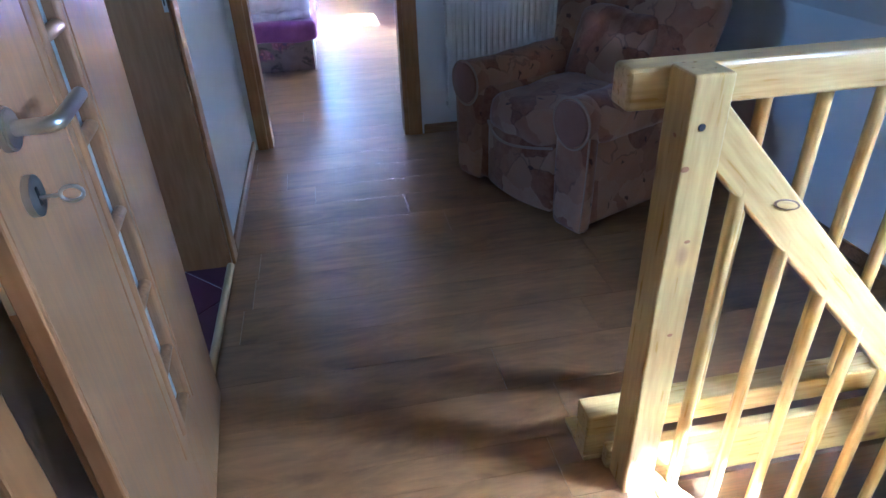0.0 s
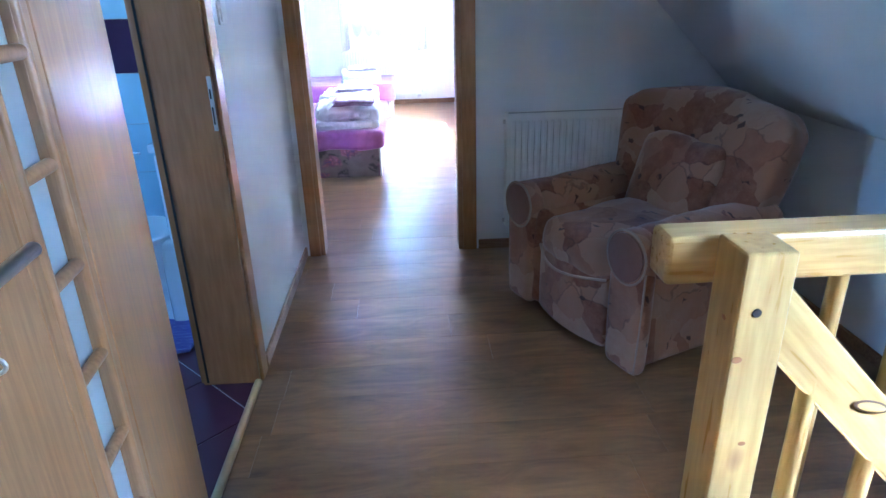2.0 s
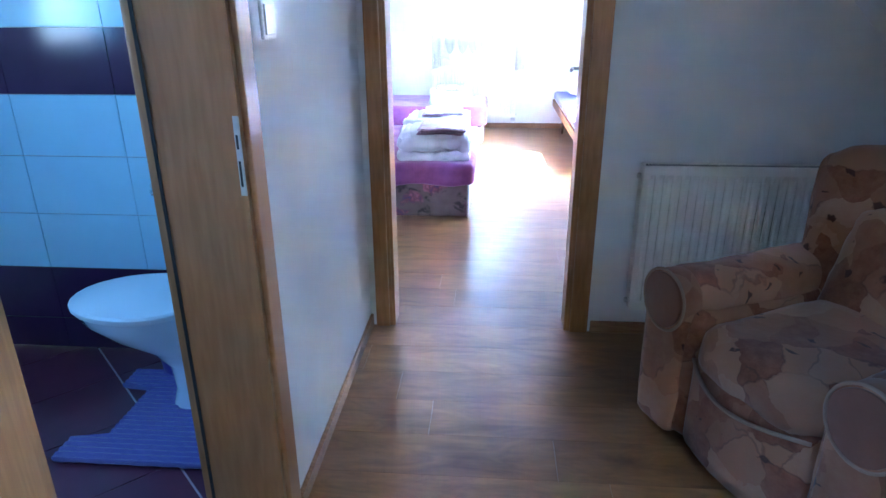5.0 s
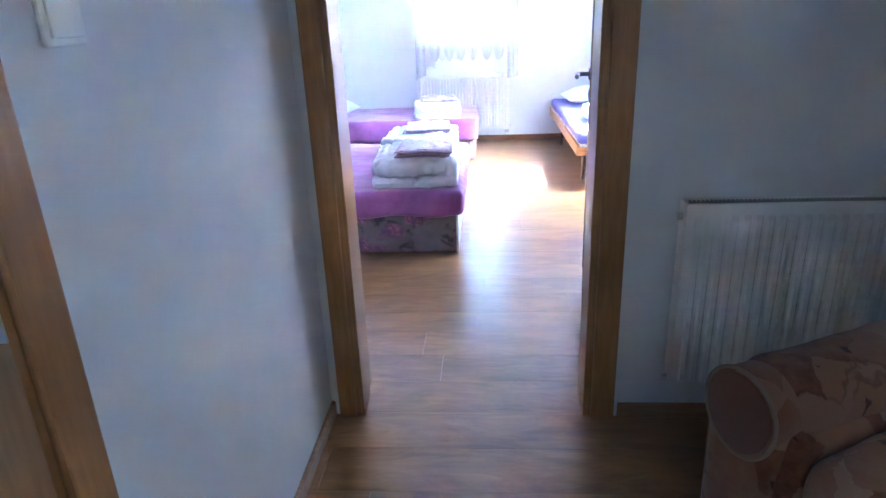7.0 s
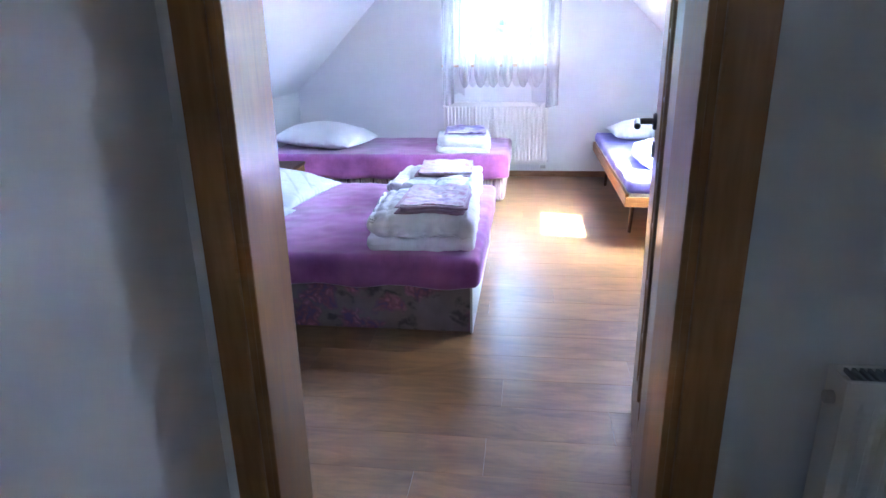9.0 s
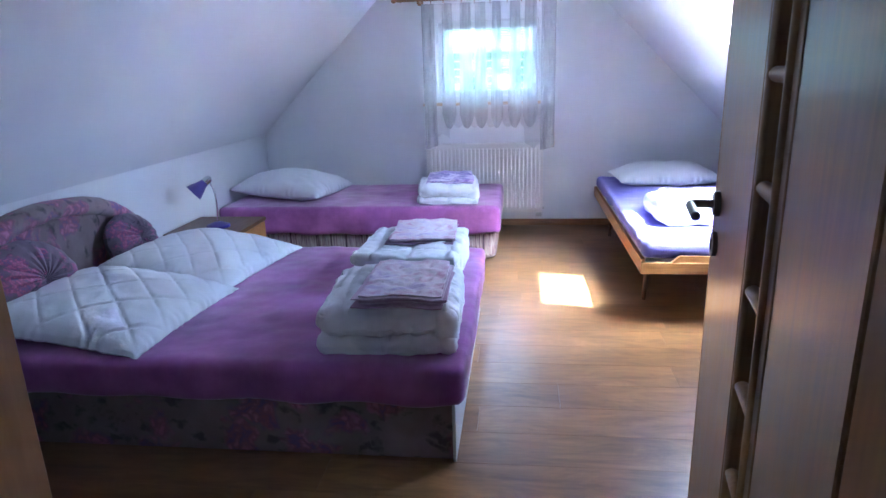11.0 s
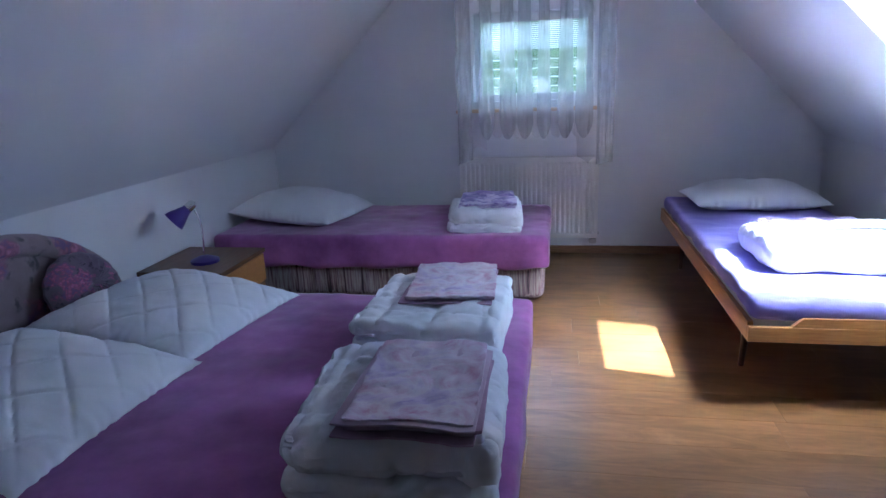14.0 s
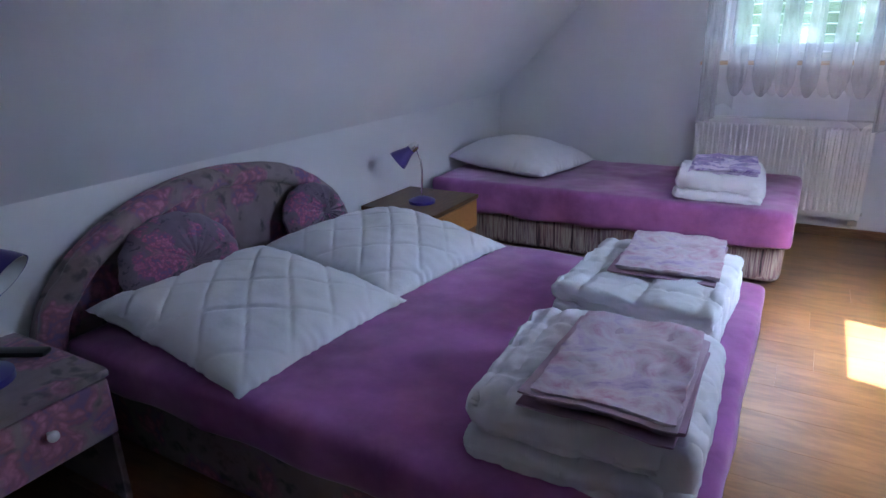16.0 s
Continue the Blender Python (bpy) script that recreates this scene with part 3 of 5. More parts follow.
def slope(name, y0, y1, xr, z0, flip=1, window=None, top=CEIL):
    """A sloped ceiling slab at 45 degrees; a window is (y from, y to, inner top x, inner low x)."""
    t = 0.30
    xt = xr - (top - z0)

    def seg(a, b, outline):
        return prism([(flip * x, z) for x, z in outline], "y", a, b)
    full = [(xr, z0), (xt, top), (xt + t, top), (xr + t, z0)]
    pieces = []
    if window:
        wa, wb, xi, xl = window
        zi, zl = z0 + xr - xi, z0 + xr - xl
        pieces += [(y0, wa, full), (wb, y1, full)]
        pieces += [(wa, wb, [(xi, zi), (xt, top), (xt + t, top), (xi + t, zi)])]
        pieces += [(wa, wb, [(xl, zl), (xr, z0), (xr + t, z0), (xl + t * 0.62, zl + t * 0.38)])]
    else:
        pieces = [(y0, y1, full)]
    bm = bmesh.new()
    for a, b, o in pieces:
        prism([(flip * x, z) for x, z in o], "y", a, b, bm=bm)
    return structure(finish(name, bm, M_CEIL), "white painted sloping attic ceiling", "ceiling")


slope("ceiling_slope_bedroom_east", BED_N, BED_F, BED_R, KNEE, 1, (6.125, 6.765, 0.977, 1.74))
slope("ceiling_slope_bedroom_west", BED_N, BED_F, -BED_L, KNEE, -1)
slope("ceiling_slope_landing", -1.1, HALL_F, HALL_R, KNEE, 1, (0.53, 0.74, 1.23, 1.80))
structure(finish("ceiling_bedroom", box((-0.8, BED_N, CEIL), (0.9, BED_F, CEIL + 0.2)), M_CEIL), "flat white attic ceiling", "ceiling")
structure(finish("ceiling_landing", box((-2.2, -1.1, CEIL), (0.95, HALL_F, CEIL + 0.2)), M_CEIL), "flat white attic ceiling", "ceiling")
# bathroom shell
wall("wall_bathroom_west", (-2.2, 1.0, 0), (-2.0, 1.65, CEIL), "pale bathroom wall")
wall("wall_bathroom_west", (-2.2, 2.35, 0), (-2.0, 3.585, CEIL), "pale bathroom wall")
wall("wall_bathroom_west", (-2.2, 1.65, 0), (-2.0, 2.35, 1.1), "pale bathroom wall under the window")
wall("wall_bathroom_west", (-2.2, 1.65, 1.9), (-2.0, 2.35, CEIL), "pale bathroom wall above the window")
wall("wall_bathroom_south", (-2.0, 0.88, 0), (BATH_R, 1.0, CEIL), "pale bathroom wall")
bath_wall = wall("wall_bathroom_north", (-2.0, 3.31, 0), (BATH_R, HALL_F, CEIL), "bathroom wall of pale blue and plum tiles", M_GROUT)
# stairwell below the floor
wall("wall_stairwell", (0.60, -0.14, -2.7), (HALL_R, HOLE[2] - 0.02, -0.2), "white stairwell wall")
wall("wall_stairwell", (0.60, 1.20, -2.7), (HALL_R, 1.36, -0.2), "white stairwell wall")
wall("wall_stairwell", (0.46, -0.14, -2.7), (0.60, 1.36, -0.2), "white stairwell wall")
structure(finish("floor_below", box((0.46, -0.14, -2.8), (HALL_R, 1.36, -2.7)), M_NIGHT), "brown floor of the storey below", "floor")

# sub-floors; the planks follow at the end
FLOORS = []
for name, lo, hi, label in (
        ("floor", (HALL_L - 0.02, HOLE[3] + 0.10, -0.2), (HALL_R, HALL_F, -0.006), "oak laminate landing floor of long planks"),
        ("floor", (HALL_L - 0.02, -1.1, -0.2), (HOLE[0], HOLE[3] + 0.10, -0.006), "oak laminate landing floor at the stairhead"),
        ("floor", (HOLE[0], -1.1, -0.2), (HALL_R, HOLE[2], -0.006), "oak laminate landing floor beside the stairs"),
        ("floor", (DD[0] - 0.0, HALL_F, -0.2), (DD[1] + 0.0, BED_N, -0.006), "oak laminate floor in the bedroom doorway"),
        ("floor", (BED_L, BED_N, -0.2), (BED_R, BED_F, -0.006), "oak laminate bedroom floor of long planks")):
    FLOORS.append((structure(finish(name, box(lo, hi), M_BASE), label, "floor"), lo, hi))
bath_floor = structure(finish("floor_bathroom", box((-2.0, 1.0, -0.2), (HALL_L - 0.02, 3.31, -0.008)), M_GROUT), "bathroom floor of plum tiles laid diagonally", "floor")

# base boards
for a, b in (((HALL_L, 0.88), (HALL_L, 1.52)), ((HALL_L, 2.475), (HALL_L, HALL_F)), ((DD[1] + 0.08, HALL_F), (HALL_R, HALL_F)), ((HALL_R, 1.28), (HALL_R, HALL_F)),
             ((BED_L, BED_N), (BED_L, BED_F)), ((BED_R, BED_N), (BED_R, BED_F)), ((BED_L, BED_F), (BED_R, BED_F)), ((BED_L, BED_N), (DD[0] - 0.08, BED_N)), ((DD[1] + 0.08, BED_N), (BED_R, BED_N))):
    t, h = 0.014, 0.055
    if a[0] == b[0]:
        into = 1 if a[0] < 0.0 else -1
        lo, hi = (min(a[0], a[0] + into * t), a[1], 0), (max(a[0], a[0] + into * t), b[1], h)
    else:
        into = -1 if a[1] in (HALL_F, BED_F) else 1
        lo, hi = (a[0], min(a[1], a[1] + into * t), 0), (b[0], max(a[1], a[1] + into * t), h)
    structure(finish("baseboard", box(lo, hi, 0.004, 1), M_BASE), "brown wood-veneer baseboard along the wall", "baseboard")

# ---- doors ----


def door_frame(name, label, lo, hi, along, faces, depth, casing=0.075, tight=None):
    """A doorway's lining and its casings. along: the axis of the opening's width."""
    e = structure(thing(name, label, "door frame"))
    a0, a1 = lo, hi
    f0, f1 = faces

    def b(n, u0, u1, v0, v1, z0, z1, mat, bev=0.003):
        l, h = ((u0, v0, z0), (u1, v1, z1)) if along == "x" else ((v0, u0, z0), (v1, u1, z1))
        return part(n, box(l, h, bev, 2), mat, e)
    H = 1.985
    lin = M_LINTEL_X if along == "x" else M_LINTEL
    b("jamb", a0 - 0.0, a0 + 0.018, f0, f1, 0, H, M_JAMB, 0.001)
    b("jamb", a1 - 0.018, a1, f0, f1, 0, H, M_JAMB, 0.001)
    b("head_lining", a0 + 0.018, a1 - 0.018, f0, f1, H - 0.018, H, lin, 0.001)
    for face, out in ((f0, -1), (f1, 1)):
        v0, v1 = sorted((face, face + out * 0.014))
        b("casing", a0 + 0.006 - (casing - 0.016 if along == "x" else casing), a0 + 0.006, v0, v1, 0, H + 0.07, M_JAMB, 0.005)
        b("casing", a1 - 0.006, a1 - 0.006 + casing, v0, v1, 0, H + 0.07, M_JAMB, 0.005)
        b("head_casing", a0 + 0.006, a1 - 0.006, v0, v1, H - 0.004, H + 0.07, lin, 0.005)
    return e, b


def lever(parent, mat, x, z, face, towards):
    """A lever handle on a round rose, with a keyhole rose beneath."""
    s = 1 if face > 0 else -1
    bm = cyl((x, face, z), (x, face + s * 0.009, z), 0.026, 32)
    cyl((x, face + s * 0.009, z), (x, face + s * 0.012, z), 0.023, 32, bm=bm)
    rose = part("rose", bm, mat, parent, smooth=True)
    pts = [(x, face + s * 0.008, z), (x, face + s * 0.042, z)]
    for k in range(1, 7):
        t = k / 6 * math.pi / 2
        pts.append((x + towards * 0.016 * (1 - math.cos(t)), face + s * (0.042 + 0.016 * math.sin(t)), z))
    pts.append((x + towards * 0.120, face + s * 0.058, z))
    bm = tube(pts, 0.0095, 16)
    ball((x + towards * 0.120, face + s * 0.058, z), 0.0095, (0.6, 1, 1), 14, bm)
    part("door_handle", bm, mat, parent, smooth=True)
    bm = cyl((x, face, z - 0.085), (x, face + s * 0.009, z - 0.085), 0.026, 32)
    part("keyhole_rose", bm, mat, parent, smooth=True)
    part("keyhole", box((x - 0.003, face + s * 0.0085, z - 0.098), (x + 0.003, face + s * 0.0105, z - 0.074), 0.001), M_KEYHOLE, parent)
    return rose


def door_leaf(name, label, hinge, angle, length, metal, key_side=0, hz=1.065):
    """An open leaf with a ladder of small frosted panes in the middle."""
    e = thing(name, label, "door", pose(hinge[0], hinge[1], 0, 0, 0, angle))
    T, Z0, Z1 = 0.02, 0.010, 1.975
    gx0, gx1, gz0, gz1 = 0.340, 0.434, 0.33, 1.90
    bm = box((0, -T, Z0), (gx0, T, Z1), 0.002, 1)
    box((gx1, -T, Z0), (length, T, Z1), 0.002, 1, bm)
    box((gx0, -T, Z0), (gx1, T, gz0), 0, 1, bm)
    box((gx0, -T, gz1), (gx1, T, Z1), 0, 1, bm)
    part("leaf", bm, M_DOOR, e)
    # lipped edge of the rebated leaf
    part("edge_lipping", box((length, -T + 0.014, Z0), (length + 0.012, T, Z1), 0.002, 1), M_JAMB, e)
    part("lock_plate", box((length + 0.0, -T + 0.002, 0.87), (length + 0.002, -T + 0.0135, 1.09), 0.001, 1), M_STEEL, e, "narrow steel lock plate")
    for side in (-1, 1):
        for x0, x1 in ((gx0 - 0.020, gx0 + 0.002), (gx1 - 0.002, gx1 + 0.020)):
            part("moulding", tube([((x0 + x1) / 2, side * (T - 0.001), gz0 - 0.02), ((x0 + x1) / 2, side * (T - 0.001), gz1 + 0.02)], 0.009, 10), M_DOOR, e, smooth=True)
        for x0 in (gx0 - 0.050, gx1 + 0.050):
            part("bead_line", tube([(x0, side * (T - 0.0015), gz0 - 0.055), (x0, side * (T - 0.0015), gz1 + 0.05)], 0.0035, 8), M_DOOR, e, smooth=True)
        z = gz0
        for k in range(11):
            zz = (0.322, 0.46, 0.623, 0.786, 0.95, 1.113, 1.276, 1.44, 1.60, 1.765, 1.908)[k]
            part("glazing_bar", tube([(gx0 - 0.004, side * (T - 0.006), zz), (gx1 + 0.004, side * (T - 0.006), zz)], 0.0115, 12), M_DOOR, e, smooth=True)
    for a, b in zip((0.33, 0.46, 0.623, 0.786, 0.95, 1.113, 1.276, 1.44, 1.60, 1.765), (0.46, 0.623, 0.786, 0.95, 1.113, 1.276, 1.44, 1.60, 1.765, 1.90)):
        part("pane", box((gx0, -0.003, a + 0.002), (gx1, 0.003, b - 0.002)), M_FROST, e, "frosted glass pane")
    for z in (0.25, 1.72):
        part("hinge", cyl((0.004, -T - 0.006, z), (0.004, -T - 0.006, z + 0.09), 0.007, 12), M_STEEL, e, "steel barrel hinge", smooth=True)
    hx = length - (0.085 if key_side else 0.055)
    lever(e, metal, hx, hz, T, -1)
    lever(e, metal, hx, hz, -T, -1)
    if key_side:
        kx, kz = hx, hz - 0.088
        bm = cyl((kx, key_side * T, kz), (kx, key_side * (T + 0.034), kz), 0.0028, 10)
        tube([(kx + 0.0, key_side * (T + 0.046) + 0.013 * math.cos(t), kz + 0.010 * math.sin(t)) for t in [k * math.pi / 8 for k in range(16)]], 0.0026, 8, bm, closed=True)
        part("key", bm, M_STEEL, e, "small steel key in the lock", smooth=True)
    return e


fr, fb = door_frame("door_1", "alder-veneer frame of the open bathroom doorway", BD[0], BD[1], "y", (BATH_R, HALL_L), 0.18)
part("seal", box((BATH_R + 0.012, BD[1] - 0.020, 0.01), (BATH_R + 0.020, BD[1] - 0.0175, 1.96)), M_DARKGAP, fr, "black rubber door seal")
part("strike_plate", box((HALL_L - 0.014, BD[1] - 0.0205, 0.945), (HALL_L - 0.0005, BD[1] - 0.0172, 1.113), 0.002), M_STEEL, fr, "steel strike plate")
for z0, z1 in ((0.965, 1.02), (1.045, 1.075)):
    part("strike_hole", box((HALL_L - 0.011, BD[1] - 0.0212, z0), (HALL_L - 0.006, BD[1] - 0.0200, z1)), M_KEYHOLE, fr)
door_leaf("bathroom_door", "open veneered door with small frosted panes, steel lever and key", (-0.262, 1.645), -85.4, 0.775, M_STEEL, 1)
structure(finish("threshold", tube([(HALL_L - 0.005, BD[0] + 0.01, 0.004), (HALL_L - 0.005, BD[1] - 0.02, 0.004)], 0.014, 12), M_TRIM_GOLD, smooth=True), "rounded golden threshold strip of the bathroom doorway", "threshold")
fr2, fb2 = door_frame("door_2", "alder-veneer frame of the open bedroom doorway", DD[0], DD[1], "x", (HALL_F, BED_N), 0.165)
for x0, x1 in ((DD[0] + 0.0178, DD[0] + 0.020), (DD[1] - 0.020, DD[1] - 0.0178)):
    part("seal", box((x0, 3.697, 0.0), (x1, 3.706, 1.96)), M_DARKGAP, fr2, "dark rubber door seal")
part("stop", box((DD[0] + 0.017, HALL_F + 0.0, 0), (DD[0] + 0.030, 3.694, 1.967), 0.002, 1), M_JAMB, fr2)
part("stop", box((DD[1] - 0.030, HALL_F + 0.0, 0), (DD[1] - 0.017, 3.694, 1.967), 0.002, 1), M_JAMB, fr2)
door_leaf("bedroom_door", "open veneered door with small frosted panes and a lever handle", (0.610, 3.812), 81.4, 0.842, M_GUNMETAL, hz=1.015)
fr3, fb3 = door_frame("door_3", "alder-veneer frame with a closed door beside the stairs", 0.0, 0.80, "y", (BATH_R, HALL_L), 0.18)
part("leaf", box((HALL_L - 0.09, 0.02, 0.01), (HALL_L - 0.05, 0.78, 1.965), 0.002, 1), M_DOOR, fr3, "plain closed alder-veneer door leaf")

# ---- windows ----


def roof_window(name, label, y0, y1, xi, xl, xr, t=0.30):
    """The pane and frame at the outside of an opening in the slope."""
    e = structure(thing(name, label, "window"))
    top = Vector((xi + t, KNEE + xr - xi))
    low = Vector((xl + t * 0.62, KNEE + xr - xl + t * 0.38))
    d = (low - top)
    L = d.length
    ang = math.degrees(math.atan2(-d.y, d.x))
    m = pose(top.x, 0, top.y, 0, ang, 0)

    def b(n, lo, hi, mat, lab=""):
        o = part(n, box(lo, hi, 0.004), mat, e, lab, at=m)
        return o
    w = 0.045
    b("window_frame", (0, y0 - 0.03, -0.0), (L, y0 + w - 0.03, 0.05), M_FRAME_WHITE)
    b("window_frame", (0, y1 - w + 0.03, -0.0), (L, y1 + 0.03, 0.05), M_FRAME_WHITE)
    b("window_frame", (-0.03, y0 + w - 0.03, 0), (0.02, y1 - w + 0.03, 0.05), M_FRAME_WHITE)
    b("window_frame", (L - 0.02, y0 + w - 0.03, 0), (L + 0.03, y1 - w + 0.03, 0.05), M_FRAME_WHITE)
    p = b("pane", (0.02, y0 + w - 0.03, 0.022), (L - 0.02, y1 - w + 0.03, 0.028), M_GLASS, "clear roof window pane")
    p.visible_shadow = False
    return e


roof_window("window_1", "roof window in the bedroom slope, white frame", 6.125, 6.765, 0.977, 1.74, BED_R)
roof_window("window_2", "roof window above the stairs, white frame", 0.53, 0.74, 1.23, 1.80, HALL_R)

win = structure(thing("window_3", "small white casement window in the gable with a raised venetian blind", "window"))
yw = BED_F + 0.12
for lo, hi in (((WX[0], yw, WZ[0]), (WX[0] + 0.045, yw + 0.06, WZ[1])), ((WX[1] - 0.045, yw, WZ[0]), (WX[1], yw + 0.06, WZ[1])),
               ((WX[0] + 0.045, yw, WZ[0]), (WX[1] - 0.045, yw + 0.06, WZ[0] + 0.045)), ((WX[0] + 0.045, yw, WZ[1] - 0.045), (WX[1] - 0.045, yw + 0.06, WZ[1]))):
    part("window_frame", box(lo, hi, 0.006), M_FRAME_WHITE, win)
p = part("pane", box((WX[0] + 0.045, yw + 0.028, WZ[0] + 0.045), (WX[1] - 0.045, yw + 0.033, WZ[1] - 0.045)), M_GLASS, win, "clear window pane")
p.visible_shadow = False
blind = thing("venetian_blind", "white venetian blind with open slats before the window pane", "blind")
part("head_rail", box((WX[0] + 0.05, yw - 0.03, WZ[1] - 0.06), (WX[1] - 0.05, yw - 0.004, WZ[1] - 0.035), 0.003), M_WHITE_PL, blind)
slat = None
for k in range(18):
    if slat is None:
        slat = part("slat", box((WX[0] + 0.055, -0.011, -0.0006), (WX[1] - 0.055, 0.011, 0.0006)), M_WHITE_PL, blind)
    else:
        s = slat.copy()
        scene.collection.objects.link(s)
        slat = s
    slat.matrix_local = pose(0, yw - 0.017, WZ[1] - 0.072 - 0.0125 * k if k < 14 else WZ[1] - 0.247 - 0.06 * (k - 13), 12, 0, 0)
structure(finish("window_sill", box((-0.46, 8.418, 1.012), (0.585, BED_F, 1.034), 0.004), M_SILL), "light wooden window sill board under the gable window", "window sill")
tagged(finish("curtain_tieback_peg", box((0.570, 8.41, 0.690), (0.590, BED_F, 0.712), 0.004), M_SILL), "small wooden curtain tieback peg on the gable wall", "curtain peg")
bw = structure(thing("window_4", "bathroom window with a white frame", "window"))
for lo, hi in (((-2.14, 1.65, 1.1), (-2.08, 1.70, 1.9)), ((-2.14, 2.30, 1.1), (-2.08, 2.35, 1.9)), ((-2.14, 1.70, 1.1), (-2.08, 2.30, 1.15)), ((-2.14, 1.70, 1.85), (-2.08, 2.30, 1.9))):
    part("window_frame", box(lo, hi, 0.005), M_FRAME_WHITE, bw)

structure(finish("backdrop", box((-25, 60, -12), (25, 60.2, 14)), M_GARDEN), "bright green garden trees far outside the window", "backdrop")
structure(finish("ground", box((-80, 8.9, -3.3), (80, 60, -3.2)), material("lawn", (0.07, 0.12, 0.04), 0.9, var=0.3, var_scale=1)), "green lawn outside", "ground")

# ---- radiators ----


def radiator(name, label, x0, x1, z0, z1, yb, valve):
    e = thing(name, label, "radiator")
    yf = yb - 0.085
    W = x1 - x0
    bm = bmesh.new()
    n = int(W / 0.0333)
    pitch = (W - 0.04) / n
    xs = [x0 + 0.006]
    prof = []
    for i in range(n):
        a = x0 + 0.02 + i * pitch
        prof += [(a + pitch * 0.12, 0), (a + pitch * 0.30, 1), (a + pitch * 0.70, 1), (a + pitch * 0.88, 0)]
    prof = [(x0 + 0.004, 0)] + prof + [(x1 - 0.004, 0)]
    zz = [(z0 + 0.004, 0), (z0 + 0.035, 0), (z0 + 0.05, 1), (z1 - 0.05, 1), (z1 - 0.035, 0), (z1 - 0.004, 0)]
    rows = [[bm.verts.new((x, yf - 0.007 * d * dz + 0.004, z)) for x, d in prof] for z, dz in zz]
    for r0, r1 in zip(rows, rows[1:]):
        for i in range(len(prof) - 1):
            bm.faces.new((r0[i], r0[i + 1], r1[i + 1], r1[i]))
    part("front_panel", bm, M_RAD, e)
    part("back_panel", box((x0 + 0.01, yb - 0.030, z0 + 0.01), (x1 - 0.01, yb - 0.022, z1 - 0.02), 0.003), M_RAD, e)
    for a, b in ((x0, x0 + 0.004), (x1 - 0.004, x1)):
        part("side_cover", box((a, yf + 0.003, z0 + 0.012), (b, yb - 0.020, z1), 0.0015, 1), M_RAD, e)
    for a, b in ((yf + 0.0035, yf + 0.012), (yb - 0.028, yb - 0.020)):
        part("top_edge", box((x0 + 0.004, a, z1 - 0.012), (x1 - 0.004, b, z1), 0.002, 1), M_RAD, e)
    bm = bmesh.new()
    k = x0 + 0.02
    while k < x1 - 0.02:
        box((k, yf + 0.012, z1 - 0.010), (k + 0.005, yb - 0.028, z1 - 0.003), bm=bm)
        k += 0.012
    tagged(part("top_grille", bm, M_GRILLE, e, "grey slotted top grille"), kind="stuff")
    for vx, vz in ((x0, z1 - 0.045), (x0, z0 + 0.035)) if not valve else ((x1, z0 + 0.035), (x0, z1 - 0.045)):
        s = -1 if vx == x0 else 1
        part("end_plug", cyl((vx, yb - 0.05, vz), (vx + s * 0.012, yb - 0.05, vz), 0.011, 16), M_STEEL, e, smooth=True)
    if valve:
        part("valve", box((x1 - 0.055, yb - 0.075, z0 - 0.035), (x1 - 0.005, yb - 0.04, z0 - 0.002), 0.006), M_STEEL, e, "small metal valve block")
        part("pipe", tube([(x1 - 0.03, yb - 0.055, z0 - 0.03), (x1 - 0.03, yb - 0.035, z0 - 0.05), (x1 - 0.03, yb, z0 - 0.05)], 0.008, 10), M_WHITE_PL, e, smooth=True)
    for bx in (x0 + 0.15, x1 - 0.15):
        part("bracket", box((bx, yb - 0.022, z0 + 0.05), (bx + 0.03, yb, z1 - 0.08)), M_WHITE_PL, e)
    return e


radiator("radiator", "white ribbed panel radiator on the landing wall behind the armchair", 0.812, 1.80, 0.145, 0.755, HALL_F, False)
radiator("radiator", "white ribbed panel radiator under the gable window", -0.452, 0.505, 0.125, 0.702, BED_F, True)

# light switch
sw = thing("light_switch", "white rocker light switch on the landing wall", "light switch")
part("plate", box((HALL_L, 2.550, 1.252), (HALL_L + 0.009, 2.635, 1.337), 0.004), M_WHITE_PL, sw)
part("rocker", box((HALL_L + 0.0085, 2.560, 1.262), (HALL_L + 0.0135, 2.625, 1.327), 0.003), M_WHITE_PL, sw)

# ---- stairs and railing ----
rail = thing("stair_railing", "varnished pine railing with turned newel, round balusters and a sloping handrail", "railing")
part("newel_post", box((0.754, 1.088, -0.20), (0.828, 1.170, 1.010), 0.007, 3), M_PINE_POST, rail, "square varnished pine newel post with knots")
part("post_screw_hole", cyl((0.781, 1.0865, 0.922), (0.781, 1.0895, 0.922), 0.0065, 16), M_KEYHOLE, rail, "dark screw hole")
part("top_rail", box((0.684, 1.170, 0.927), (HALL_R, 1.240, 1.003), 0.012, 4), M_PINE_X, rail)
part("bottom_rail", box((0.700, 1.200, 0.082), (HALL_R, 1.270, 0.150), 0.006, 2), M_PINE_X, rail)
part("bottom_block", box((0.70, 1.205, 0.0), (0.79, 1.265, 0.082), 0.003, 1), M_PINE_X, rail)
part("bottom_block", box((1.90, 1.205, 0.0), (1.99, 1.265, 0.082), 0.003, 1), M_PINE_X, rail)
x = 0.982
bal = None
while x < 1.98:
    if bal is None:
        bal = part("baluster", cyl((0, 0, 0.14), (0, 0, 0.925), 0.0145, 14), M_PINE_Z, rail, smooth=True)
        bal.location = (x, 1.212, 0)
    else:
        b2 = bal.copy()
        scene.collection.objects.link(b2)
        b2.location = (x, 1.212, 0)
    x += 0.128


